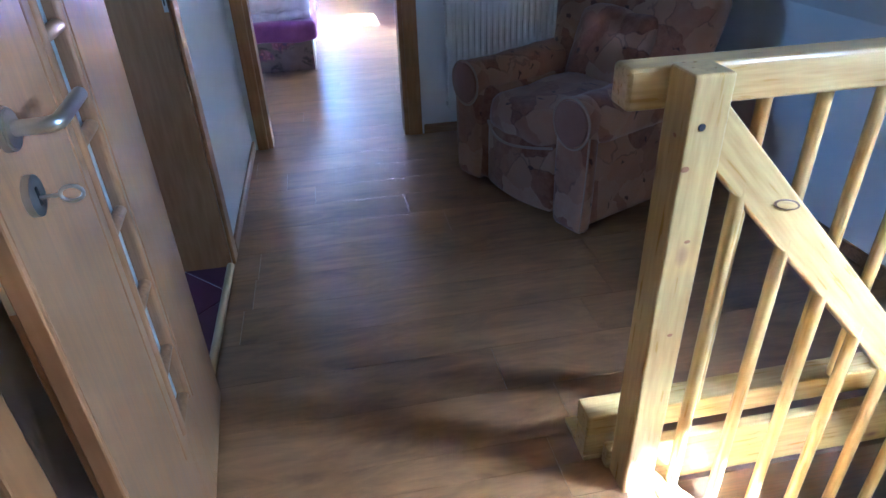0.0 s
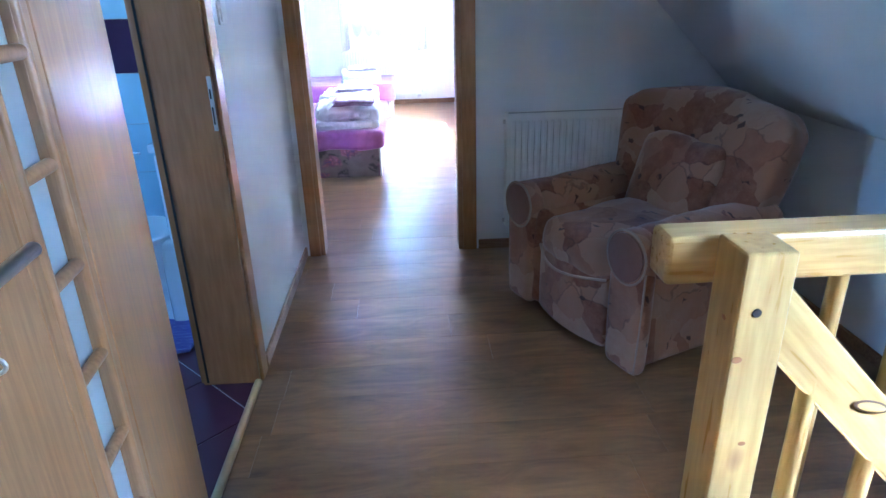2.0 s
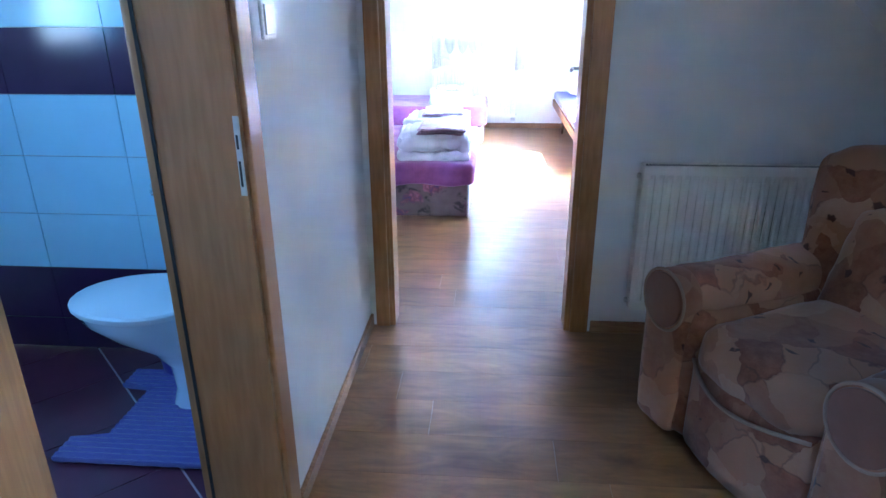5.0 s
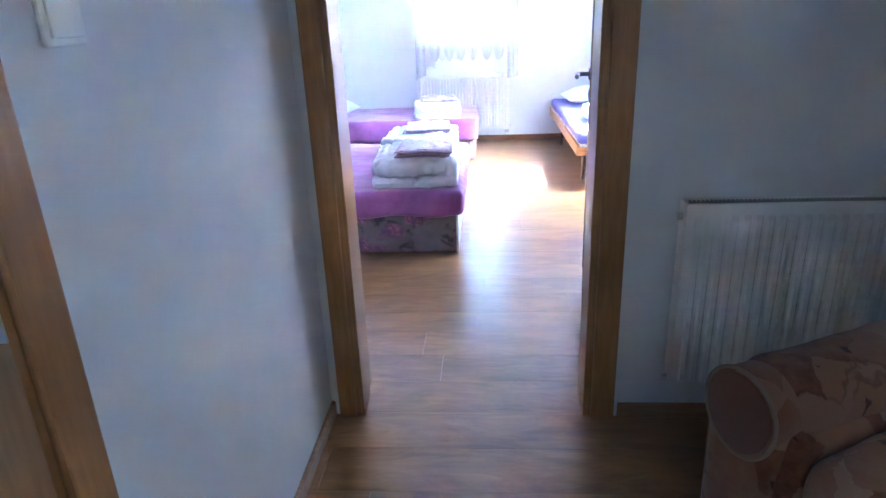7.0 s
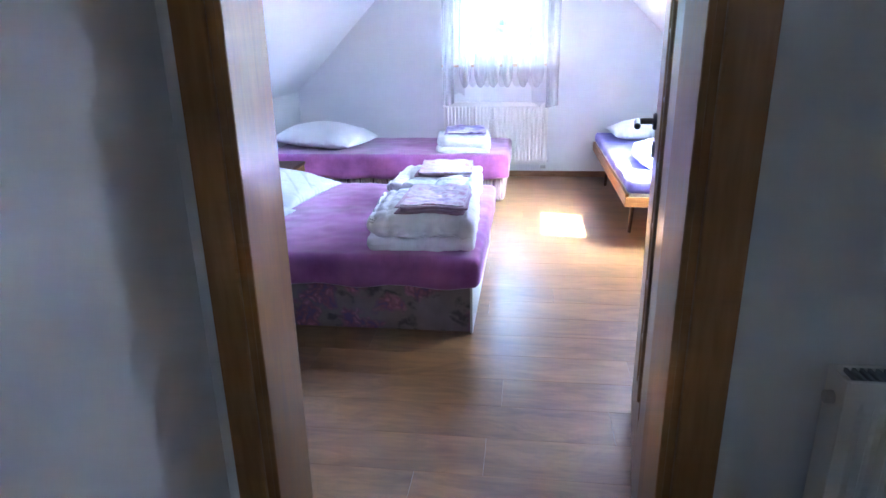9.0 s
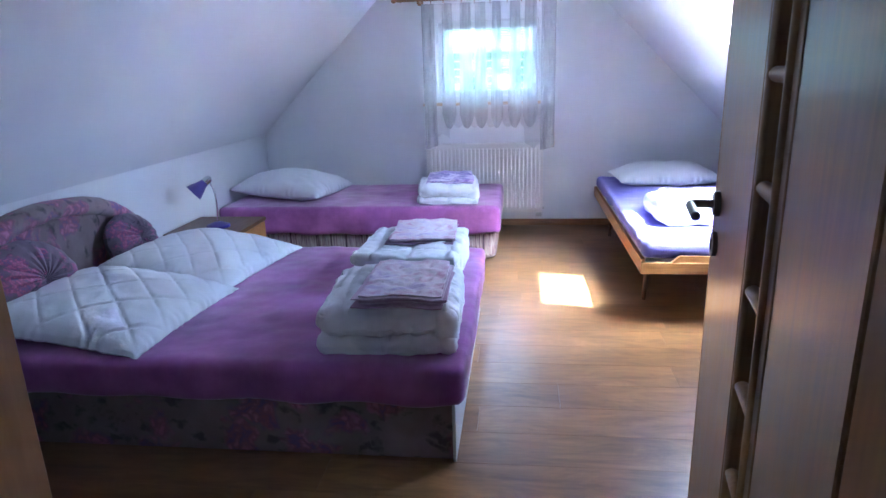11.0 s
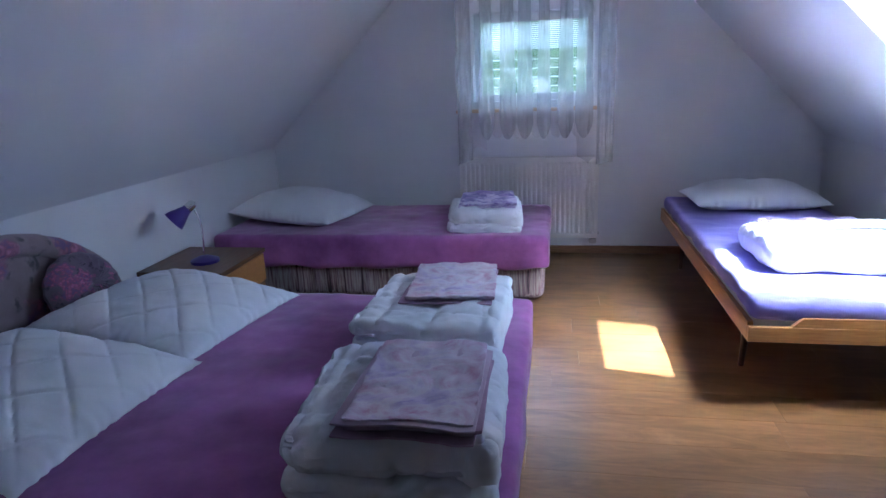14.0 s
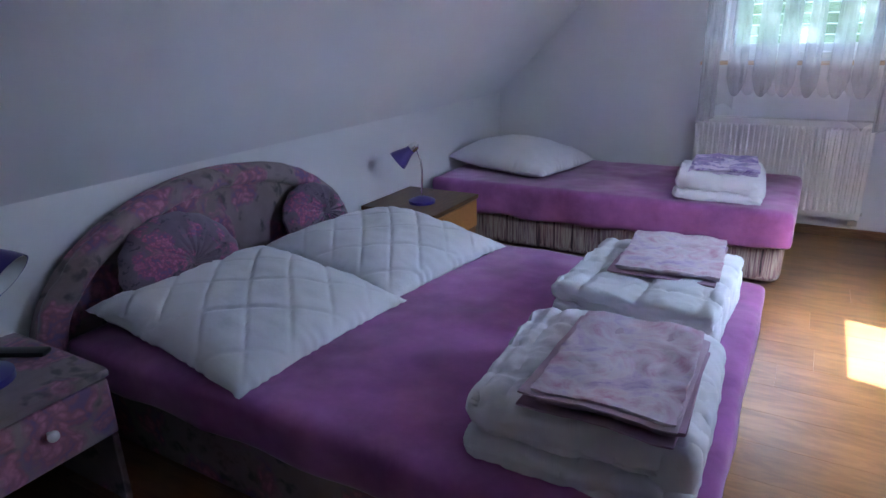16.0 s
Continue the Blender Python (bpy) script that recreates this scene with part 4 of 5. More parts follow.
def sloping(p, length, width, thick, name, label=""):
    """A board falling at 44 degrees towards +x, its upper edge starting at p."""
    bm = box((0, 0, -width), (length, thick, 0), 0.008, 3)
    o = part(name, bm, M_PINE_X, rail, label)
    o.matrix_local = pose(p[0], p[1], p[2], 0, 46.6, 0)
    return o


sloping((0.822, 1.094, 0.963), 1.74, 0.084, 0.040, "sloping_handrail", "flat sloping pine handrail with a large knot")
for kx, ky, kz, kr in ((0.764, 1.0875, 0.848, 0.007), (0.7535, 1.12, 0.90, 0.005), (0.795, 1.0875, 0.700, 0.005), (0.797, 1.0875, 0.48, 0.005)):
    part("knot", ball((kx, ky, kz), kr, (1.2, 0.12, 0.8) if ky < 1.09 else (0.12, 1.2, 0.8), 12), M_KNOT, rail, "small reddish brown knot", smooth=True)
kn = part("handrail_knot", ball((0, 0, 0), 0.02, (1.5, 0.08, 0.55), 18), material("dark_knot", (0.10, 0.05, 0.025), 0.4), rail, "dark oval knot", smooth=True)
kn.location, kn.rotation_euler = (0.987, 1.0915, 0.750), (0, radians(15), 0)
kn2 = part("handrail_knot_core", ball((0, 0, 0), 0.016, (1.5, 0.08, 0.5), 18), M_PINE_X, rail, smooth=True)
kn2.location, kn2.rotation_euler = (0.987, 1.0905, 0.750), (0, radians(15), 0)
for k in range(8):
    bx = 0.893 + 0.125 * k
    zt = 0.962 - (bx - 0.815) * 1.028 - 0.115
    b = part("baluster", cyl((0, 0, zt - 0.80 if k else -0.02), (0, 0, zt + 0.03), 0.0145, 14), M_PINE_Z, rail, smooth=True)
    b.location = (bx, 1.108, 0)
sloping((0.815, 1.090, 0.055), 1.9, 0.20, 0.036, "stair_string", "sloping pine stair string")
structure(finish("trim", box((0.745, 1.166, -0.09), (HALL_R, 1.198, 0.062), 0.006), M_PINE_X), "pine edge board along the stair opening", "trim")
structure(finish("trim", box((0.70, 1.2005, -0.05), (0.745, 1.34, 0.012), 0.003), M_PINE_X), "short pine cover strip at the railing's foot", "trim")
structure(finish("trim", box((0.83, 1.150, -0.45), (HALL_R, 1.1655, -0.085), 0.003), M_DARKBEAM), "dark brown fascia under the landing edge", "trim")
structure(finish("trim", box((0.832, HOLE[2], -0.022), (HOLE[0] + 0.03, 1.083, 0.014), 0.008, 3), M_PINE_Z), "rounded pine stair nosing at the landing edge", "trim")
stairs = structure(thing("stairs", "varnished pine stairs going down from the landing", "stairs"))
for k in range(1, 10):
    x0 = HOLE[0] + 0.225 * (k - 1)
    if x0 + 0.26 > HALL_R:
        break
    part("tread", box((x0 - 0.0, HOLE[2] + 0.0, -0.19 * k - 0.035), (x0 + 0.26, 1.088, -0.19 * k), 0.008, 2), M_PINE_Z, stairs)
    part("riser", box((x0 - 0.0, HOLE[2] + 0.0, -0.19 * k), (x0 + 0.018, 1.088, -0.19 * (k - 1) - 0.036), 0.001, 1), M_PINE_Z, stairs)
part("landing", box((HALL_R - 0.30, HOLE[2], -1.05), (HALL_R, 1.088, -1.0), 0.004), M_PINE_Z, stairs)

# ---- landing furniture ----
chair = thing("armchair", "large armchair in brown patchwork cloth before the landing radiator", "armchair", pose(0.935, 2.635, 0, 0, 0, -66.7))
W2, AD = 0.372, 0.80
AC = 0.340      # arm centre from the middle


def armchair_parts():
    # body under the seat
    bm = grid_box((2 * W2 - 0.30, 0.10, 0.31), 0.03, 0.03)
    for v in bm.verts:
        v.co.y -= 0.035 * math.cos(v.co.x / (W2 - 0.15) * math.pi / 2)
    wrinkle(bm, 0.008, 7, 1)
    part("front_panel", bm, M_ARMCHAIR, chair, smooth=True, at=pose(0, 0.06, 0.175))
    part("base", box((-W2 + 0.03, 0.10, 0.012), (W2 - 0.03, AD - 0.02, 0.30), 0.02), M_ARMCHAIR, chair)
    bm = grid_box((2 * W2 - 0.31, 0.60, 0.15), 0.06, 0.03)
    for v in bm.verts:
        if v.co.z > 0:
            v.co.z += 0.025 * math.cos(v.co.x * 4.5) * math.cos(v.co.y * 4)
        v.co.y -= 0.04 * math.cos(v.co.x / (W2 - 0.15) * math.pi / 2) * (v.co.y < 0)
    wrinkle(bm, 0.012, 6, 3)
    part("seat_cushion", bm, M_ARMCHAIR, chair, smooth=True, at=pose(0, 0.31, 0.375, 3, 0, 0))
    # piping along the seat's front
    pts = []
    for k in range(21):
        u = -1 + k / 10
        pts.append((u * (W2 - 0.16), 0.012 - 0.075 * math.cos(u * math.pi / 2), 0.318 - 0.02 * math.cos(u * math.pi / 2)))
    part("piping", tube(pts, 0.006, 8), M_PIPING, chair, "pale brown piping", smooth=True)
    for s in (-1, 1):
        # arm: a side wall that rolls outwards at the top
        bm = grid_box((0.185, AD - 0.10, 0.46), 0.045, 0.03)
        wrinkle(bm, 0.014, 5, 5 + s)
        part("arm", bm, M_ARMCHAIR, chair, smooth=True, at=pose(s * (AC - 0.035), (AD - 0.10) / 2 + 0.01, 0.24))
        bm = grid_box((0.215, AD - 0.08, 0.20), 0.098, 0.025)
        for v in bm.verts:
            v.co.z += 0.02 * (v.co.y / AD)
        wrinkle(bm, 0.012, 6, 8 + s)
        part("arm_roll", bm, M_ARMCHAIR, chair, smooth=True, at=pose(s * AC, (AD - 0.08) / 2 - 0.008, 0.468))
        # rounded front of the arm, with a round facing above
        bm = grid_box((0.188, 0.07, 0.47), 0.033, 0.02)
        for v in bm.verts:
            v.co.x *= 1 - 0.10 * max(0, -v.co.z / 0.235) ** 2
        wrinkle(bm, 0.006, 8, 20 + s)
        part("arm_front", bm, M_ARMCHAIR, chair, smooth=True, at=pose(s * AC, 0.016, 0.245))
        back = [(0.094 * math.cos(t), 0.500 + 0.091 * math.sin(t) * (1 if math.sin(t) > 0 else 1.15)) for t in [2 * math.pi * k / 32 for k in range(32)]]
        part("arm_facing", prism(back, "y", 0, 0.07, 0.006, 2), M_ARMCHAIR, chair, smooth=True, at=pose(s * AC, -0.022, -0.027))
        seam = [(s * (AC + 0.086 - 0.012 * (q / 8) ** 2), -0.008, 0.43 - 0.40 * q / 8) for q in range(9)]
        part("piping", tube(seam, 0.004, 8), M_PIPING, chair, "pale brown piping", smooth=True)
        disc = [(0.086 * math.cos(t), 0.500 + 0.083 * math.sin(t) * (1 if math.sin(t) > 0 else 1.15)) for t in [2 * math.pi * k / 28 for k in range(28)]]
        part("arm_disc", prism(disc, "y", 0, 0.010, 0.004, 2), M_ARMDISC, chair, "plain brown oval arm facing", smooth=True, at=pose(s * AC, -0.030, -0.027))
        ring = [(0.095 * math.cos(t), 0, 0.500 + 0.092 * math.sin(t) * (1 if math.sin(t) > 0 else 1.15)) for t in [2 * math.pi * k / 36 for k in range(36)]]
        part("piping", tube(ring, 0.0045, 8, closed=True), M_PIPING, chair, "pale brown piping", smooth=True, at=pose(s * AC, -0.022, -0.027))
    # back, leaning, with wings
    bm = grid_box((2 * W2 + 0.10, 0.20, 0.64), 0.085, 0.03)
    for v in bm.verts:
        h = (v.co.z + 0.33) / 0.66
        v.co.x *= 0.80 + 0.22 * math.sin(min(1, h * 1.25) * math.pi / 2)
        v.co.z -= 0.07 * (v.co.x / W2) ** 2 * max(0, h - 0.4) * 1.6
        v.co.y -= 0.05 * (abs(v.co.x) / W2) ** 3 * h
        v.co.y -= 0.03 * math.cos(v.co.x * 3.5) * math.sin(h * math.pi)
    wrinkle(bm, 0.018, 5, 12)
    part("backrest", bm, M_ARMCHAIR, chair, smooth=True, at=pose(0, AD - 0.13, 0.625, -20, 0, 0))
    bm = grid_box((2 * W2 - 0.30, 0.17, 0.40), 0.075, 0.03)
    wrinkle(bm, 0.016, 7, 15)
    part("back_cushion", bm, M_ARMCHAIR, chair, smooth=True, at=pose(0, AD - 0.245, 0.56, -19, 0, 0))
    for sx in (-1, 1):
        for y in (0.10, AD - 0.10):
            part("foot", cyl((sx * (W2 - 0.09), y, 0), (sx * (W2 - 0.09), y, 0.02), 0.022, 14), M_BLACK, chair, "small black foot", smooth=True)


armchair_parts()

# ---- bathroom things ----
wc = thing("toilet", "white ceramic toilet with a closed lid and a low cistern", "toilet", pose(BATH_R - 0.02, 2.955, 0, 0, 0, 90))
# local: y away from the wall is -x of the room; x along the wall


def toilet_parts():
    def ring(cx, cy, rx, ry, z, n=28, back=0.0):
        return [(cx + rx * math.cos(t), cy + (ry if math.sin(t) > 0 else ry * 0.8) * math.sin(t), z) for t in [2 * math.pi * k / n for k in range(n)]]

    def loft(rings, bm=None):
        bm = bm or bmesh.new()
        rr = [[bm.verts.new(p) for p in r] for r in rings]
        for a, b in zip(rr, rr[1:]):
            for k in range(len(a)):
                bm.faces.new((a[k], a[(k + 1) % len(a)], b[(k + 1) % len(b)], b[k]))
        bm.faces.new(rr[0][::-1])
        bm.faces.new(rr[-1])
        return bm
    bm = loft([ring(0, 0.255, 0.088, 0.115, 0), ring(0, 0.255, 0.082, 0.108, 0.02), ring(0, 0.255, 0.070, 0.092, 0.08), ring(0, 0.265, 0.068, 0.092, 0.17), ring(0, 0.30, 0.090, 0.125, 0.235), ring(0, 0.355, 0.140, 0.195, 0.30), ring(0, 0.385, 0.168, 0.235, 0.355), ring(0, 0.39, 0.178, 0.250, 0.400)])
    part("bowl", bm, M_CERAMIC, wc, smooth=True)
    bm = loft([ring(0, 0.395, 0.182, 0.255, 0.397), ring(0, 0.395, 0.187, 0.26, 0.405), ring(0, 0.395, 0.187, 0.26, 0.416), ring(0, 0.395, 0.180, 0.250, 0.423), ring(0, 0.395, 0.08, 0.12, 0.427)])
    part("seat_lid", bm, M_WHITE_PL, wc, "closed white toilet lid", smooth=True)
    part("cistern", box((-0.18, 0.005, 0.42), (0.18, 0.165, 0.79), 0.03, 4), M_CERAMIC, wc, smooth=True)
    part("cistern_lid", box((-0.187, 0.002, 0.79), (0.187, 0.175, 0.825), 0.012, 3), M_CERAMIC, wc, smooth=True)
    part("flush_button", cyl((0, 0.09, 0.824), (0, 0.09, 0.831), 0.022, 20), M_CHROME, wc, "chrome flush button", smooth=True)
    part("back_foot", box((-0.10, 0.02, 0), (0.10, 0.25, 0.40), 0.03, 3), M_CERAMIC, wc, smooth=True)


toilet_parts()
bm = bmesh.new()
bm = grid_box((0.52, 0.50, 0.022), 0.010, 0.012)
wrinkle(bm, 0.003, 40, 4)
for v in bm.verts:
    v.co.z += 0.003 * math.sin(v.co.x * 260) * (v.co.z > 0)
    if abs(v.co.x) < 0.14 and v.co.y > 0.12:
        v.co.y = 0.12 + (v.co.y - 0.12) * 0.1
mat_o = tagged(finish("bath_mat", bm, M_MAT, smooth=True, at=pose(-0.86, 2.87, 0.011, 0, 0, 90)), "lilac ribbed pedestal bath mat round the toilet's foot", "bath mat")
ph = thing("toilet_paper_holder", "chrome toilet paper holder on the tiled bathroom wall", "toilet paper holder")
part("wall_plate", cyl((-1.0, 3.302, 0.70), (-1.0, 3.290, 0.70), 0.024, 20), M_CHROME, ph, smooth=True)
part("arm", tube([(-1.0, 3.292, 0.70), (-1.0, 3.25, 0.695), (-0.99, 3.235, 0.69), (-0.90, 3.235, 0.69)], 0.006, 10), M_CHROME, ph, smooth=True)
bk = thing("waste_bin", "purple round waste bin beside the toilet", "waste bin")
part("bucket", cyl((-0.93, 3.17, 0.001), (-0.93, 3.17, 0.33), 0.085, 28, 0.11), M_LAMP, bk, smooth=True)

# ---- bedroom ----


def pillow(name, label, m, w, d, h, quilt=0.0, seed=0, mat=None, group="bed pillows", droop=0.0):
    e = thing(name, label, "pillow", m, group)
    bm = bmesh.new()
    nu, nv = 110, 100
    top, bot = {}, {}
    for i in range(nu + 1):
        for j in range(nv + 1):
            u, v = -1 + 2 * i / nu, -1 + 2 * j / nv
            pin = 0.055
            x = u * w / 2 * (1 - pin * (1 - v * v) * abs(u) ** 2)
            y = v * d / 2 * (1 - pin * (1 - u * u) * abs(v) ** 2)
            wob = 0.010 * noise.noise(Vector((u * 3 + seed, v * 3, seed)))
            x += wob * (abs(v) > 0.9) * 1.0
            y += wob
            rim = max(abs(u), abs(v)) ** 8
            x += 0.003 * rim * math.sin(y * 95 + 3 * math.sin(y * 31 + seed))
            y += 0.003 * rim * math.sin(x * 90 + 3 * math.sin(x * 27 + seed))
            t = ((1 - abs(u) ** 2.6) * (1 - abs(v) ** 2.6)) ** 0.52
            z = h / 2 * t
            z *= 1 + 0.22 * noise.noise(Vector((u * 1.6 + seed, v * 1.6, 3)))
            q = 0
            if quilt:
                la, lb = (x + y) * 0.7071 + 0.01 * math.sin(x * 7 + seed), (x - y) * 0.7071 + 0.012 * math.sin(y * 6 + seed)
                da = abs((la / (quilt * 0.72) + 0.5) % 1 - 0.5) * quilt * 0.72
                db = abs((lb / (quilt * 1.1) + 0.5) % 1 - 0.5) * quilt * 1.1
                q = (0.006 - 0.006 * max(math.exp(-(da / 0.005) ** 2), math.exp(-(db / 0.005) ** 2)) + 0.05 * min(da, 0.04)) * min(1, t * 1.8)
            crease = 0.005 * noise.noise(Vector((x * 16 + seed, y * 16, 1))) * min(1, t * 2)
            edge = (i in (0, nu)) or (j in (0, nv))
            dz = droop * (u + 1) * 0.5
            top[i, j] = bm.verts.new((x, y, z + q + crease + h * 0.28 + dz))
            bot[i, j] = top[i, j] if edge else bm.verts.new((x, y, -z * 0.56 + h * 0.28 + dz))
    for i in range(nu):
        for j in range(nv):
            bm.faces.new((top[i, j], top[i + 1, j], top[i + 1, j + 1], top[i, j + 1]))
            bm.faces.new((bot[i, j], bot[i, j + 1], bot[i + 1, j + 1], bot[i + 1, j]))
    part("pillow_body", bm, mat or M_QUILT, e, smooth=True)
    return e


def creases(bm, amount, scale, seed, power=5, where=None, stretch=(1, 1, 1)):
    """Sharp valleys and soft ridges, as in stuffed or washed cotton."""
    bm.normal_update()
    for v in bm.verts:
        p = Vector([c * q for c, q in zip(v.co, stretch)]) * scale + Vector((seed * 3.1, seed, seed * 1.9))
        p += Vector((noise.noise(p * 0.7), noise.noise(p * 0.7 + Vector((5, 0, 0))), 0)) * 0.8
        k = (1 - abs(noise.noise(p))) ** power + 0.6 * (1 - abs(noise.noise(p * 1.9 + Vector((9, 2, 4))))) ** (power + 2)
        v.co -= v.normal * k * amount * (where(v.co) if where else 1.0)
    return bm


def duvet(name, label, m, w, d, layers, seed=0, quilt=0.14):
    """A folded duvet: thick layers that turn over at one side."""
    e = thing(name, label, "duvet", m, "folded duvets")
    z = 0.0
    for k, (h, dx, fold) in enumerate(layers):
        bm = grid_box((w - abs(dx), d - 0.02 * (k % 2), h), h * 0.48, 0.010)
        for v in bm.verts:
            x, y = v.co.x, v.co.y
            s1 = abs(math.sin(math.pi * (y + 0.02 * math.sin(x * 9 + seed)) / quilt))
            s2 = abs(math.sin(math.pi * (x + 0.015 * math.sin(y * 8 + seed)) / (quilt * 1.2)))
            puff = (min(1, s1 * 2.2) * min(1, s2 * 2.2)) ** 0.6
            edge = max(abs(x) / (w / 2), abs(y) / (d / 2))
            v.co.z *= 1 - 0.25 * max(0, edge - 0.6)
            if v.co.z > 0.0:
                v.co.z += 0.012 * puff - 0.008
            else:
                v.co.z += 0.004 * (1 - puff)
            v.co.x *= 1 + 0.025 * (puff - 0.5) * (abs(x) > w * 0.46)
            v.co.y *= 1 + 0.025 * (puff - 0.5) * (abs(y) > d * 0.46)
            v.co.z += fold * 0.02 * math.sin(x * 6 + y * 5 + seed)
        wrinkle(bm, 0.008, 8, seed + k * 3.1)
        creases(bm, 0.0065, 7, seed + k, 7)
        creases(bm, 0.0028, 20, seed + k, 4)
        part("fold", bm, M_COTTON, e, smooth=True, at=pose(dx / 2, 0, z + h / 2, 0, 0, (k % 2) * 1.5))
        z += h * 0.88
    # turned edge joining the layers at one side
    total = sum(l[0] for l in layers) * 0.90
    bm = grid_box((0.10, d - 0.03, total), 0.045, 0.010)
    wrinkle(bm, 0.008, 10, seed + 9)
    creases(bm, 0.004, 12, seed + 4, 6)
    part("turned_edge", bm, M_COTTON, e, smooth=True, at=pose(w / 2 - 0.048, 0, total / 2))
    return e, z


def linen(name, label, m, w, d, sheets, mat, seed=0):
    e = thing(name, label, "bed linen", m, "folded bed linen")
    z = 0.0
    for k in range(sheets):
        h = 0.006 + 0.003 * ((k * 7) % 3)
        bm = grid_box((w + 0.002 * (k < sheets - 1) - 0.012 * ((k * 5) % 3), d - 0.016 * ((k * 3) % 4) / 2, h), h * 0.45, 0.009)
        for v in bm.verts:
            p = v.co
            lift = 0.006 * noise.noise(Vector((p.x * 7 + seed, p.y * 7, 0.3))) + 0.003 * noise.noise(Vector((p.x * 22 + seed, p.y * 15, 0.9)))
            v.co.z += lift + 0.014 * math.exp(-((p.y - d * 0.45) ** 2) / 0.003) * (0.4 + noise.noise(Vector((p.x * 9, seed, 0))))
        if k == sheets - 1:
            creases(bm, 0.005, 12, seed, 5)
            wrinkle(bm, 0.004, 16, seed)
        part("folded_sheet", bm, mat if k == sheets - 1 or mat != M_LINEN else (M_LINEN_EDGE if k % 2 else M_LINEN_PLUM), e, smooth=True, at=pose(0.006 * ((k * 4) % 3 - 1), 0.008 * ((k * 5) % 3 - 1), z + h / 2, 0, 0, ((k * 7) % 5 - 2) * 0.7))
        z += h * 1.02
    return e


def velour_cover(parent, lo, hi, seed, drop=0.0, name="cover"):
    s = [b - a for a, b in zip(lo, hi)]
    bm = grid_box(s, 0.035, 0.022)

    def hem(v):
        k = max(0.0, -v.z / s[2] + 0.5)
        return k
    for v in bm.verts:
        k = hem(v.co)
        if v.co.z < 0:
            v.co.z += 0.008 * math.sin(v.co.x * 17 + seed) * math.sin(v.co.y * 13 + 1) * k
    wrinkle(bm, 0.006, 5, seed)
    wrinkle(bm, 0.0025, 18, seed + 2)
    return part(name, bm, M_PURPLE, parent, "purple velour cover", smooth=True, at=pose(*[(a + b) / 2 for a, b in zip(lo, hi)]))


bed1 = thing("double_bed", "low floral-upholstered double bed with purple cover and rounded headboard", "bed", pose(0, 0, 0))
part("base", box((-1.74, 5.150, 0.0), (0.082, 6.52, 0.27), 0.008, 2), M_FLORAL, bed1, "pink floral upholstered bed base")
part("side_board", box((0.0825, 5.138, 0.0), (0.094, 6.53, 0.262), 0.003, 2), M_FRAME_WHITE, bed1, "pale edge board of the bed base")
velour_cover(bed1, (-1.78, 5.095, 0.222), (0.130, 6.565, 0.368), 1.0)


def headboard():
    cy, hw, z0, zr = 5.79, 0.765, 0.30, 0.475
    arc = [(cy + hw * math.cos(t), z0 + zr * math.sin(t)) for t in [math.pi * k / 32 for k in range(33)]]
    out = [(cy + hw, 0.02)] + arc + [(cy - hw, 0.02)]
    part("headboard_panel", prism(out, "x", BED_L + 0.016, BED_L + 0.075, 0.006), M_FLORAL, bed1, "floral padded headboard panel", smooth=True)
    bm = bmesh.new()
    pts = [(BED_L + 0.080, y, z) for y, z in [(cy + hw - 0.035, 0.06)] + [(cy + (hw - 0.035) * math.cos(t), z0 + (zr - 0.035) * math.sin(t)) for t in [math.pi * k / 40 for k in range(41)]] + [(cy - hw + 0.035, 0.06)]]
    tube(pts, 0.042, 14, bm)
    wrinkle(bm, 0.008, 14, 2)
    part("headboard_rim", bm, M_FLORAL, bed1, "thick gathered floral rim", smooth=True)


headboard()


def round_cushion(label, m, r, h, seed):
    e = thing("cushion", label, "cushion", m, "ruffled cushions")
    bm = bmesh.new()
    nr, na = 14, 60
    rings = []
    for side in (1, -1):
        rows = []
        for i in range(nr + 1):
            q = i / nr
            row = []
            for k in range(na):
                t = 2 * math.pi * k / na
                ruffle = 0.06 * math.sin(t * 15 + seed) * q ** 2
                rr = r * q * (1 + 0.5 * ruffle * 0.6)
                z = side * h / 2 * (1 - q ** 2.4) ** 0.55 * (1 + ruffle * 2.2 * (1 - q)) - side * 0.02 * math.exp(-(q / 0.12) ** 2)
                z += 0.006 * math.sin(t * 20 + seed) * q * (1 - q) * 3
                row.append(Vector((rr * math.cos(t), rr * math.sin(t) * 0.82, z)))
            rows.append(row)
        rings.append(rows)
    for rows in rings:
        vs = [[bm.verts.new(p) for p in row] for row in rows[1:]]
        c = bm.verts.new(rows[0][0])
        for k in range(na):
            bm.faces.new((c, vs[0][k], vs[0][(k + 1) % na]))
        for a, b in zip(vs, vs[1:]):
            for k in range(na):
                bm.faces.new((a[k], b[k], b[(k + 1) % na], a[(k + 1) % na]))
    bmesh.ops.remove_doubles(bm, verts=bm.verts, dist=0.0004)
    part("cushion_body", bm, M_CUSHION, e, smooth=True)
    return e


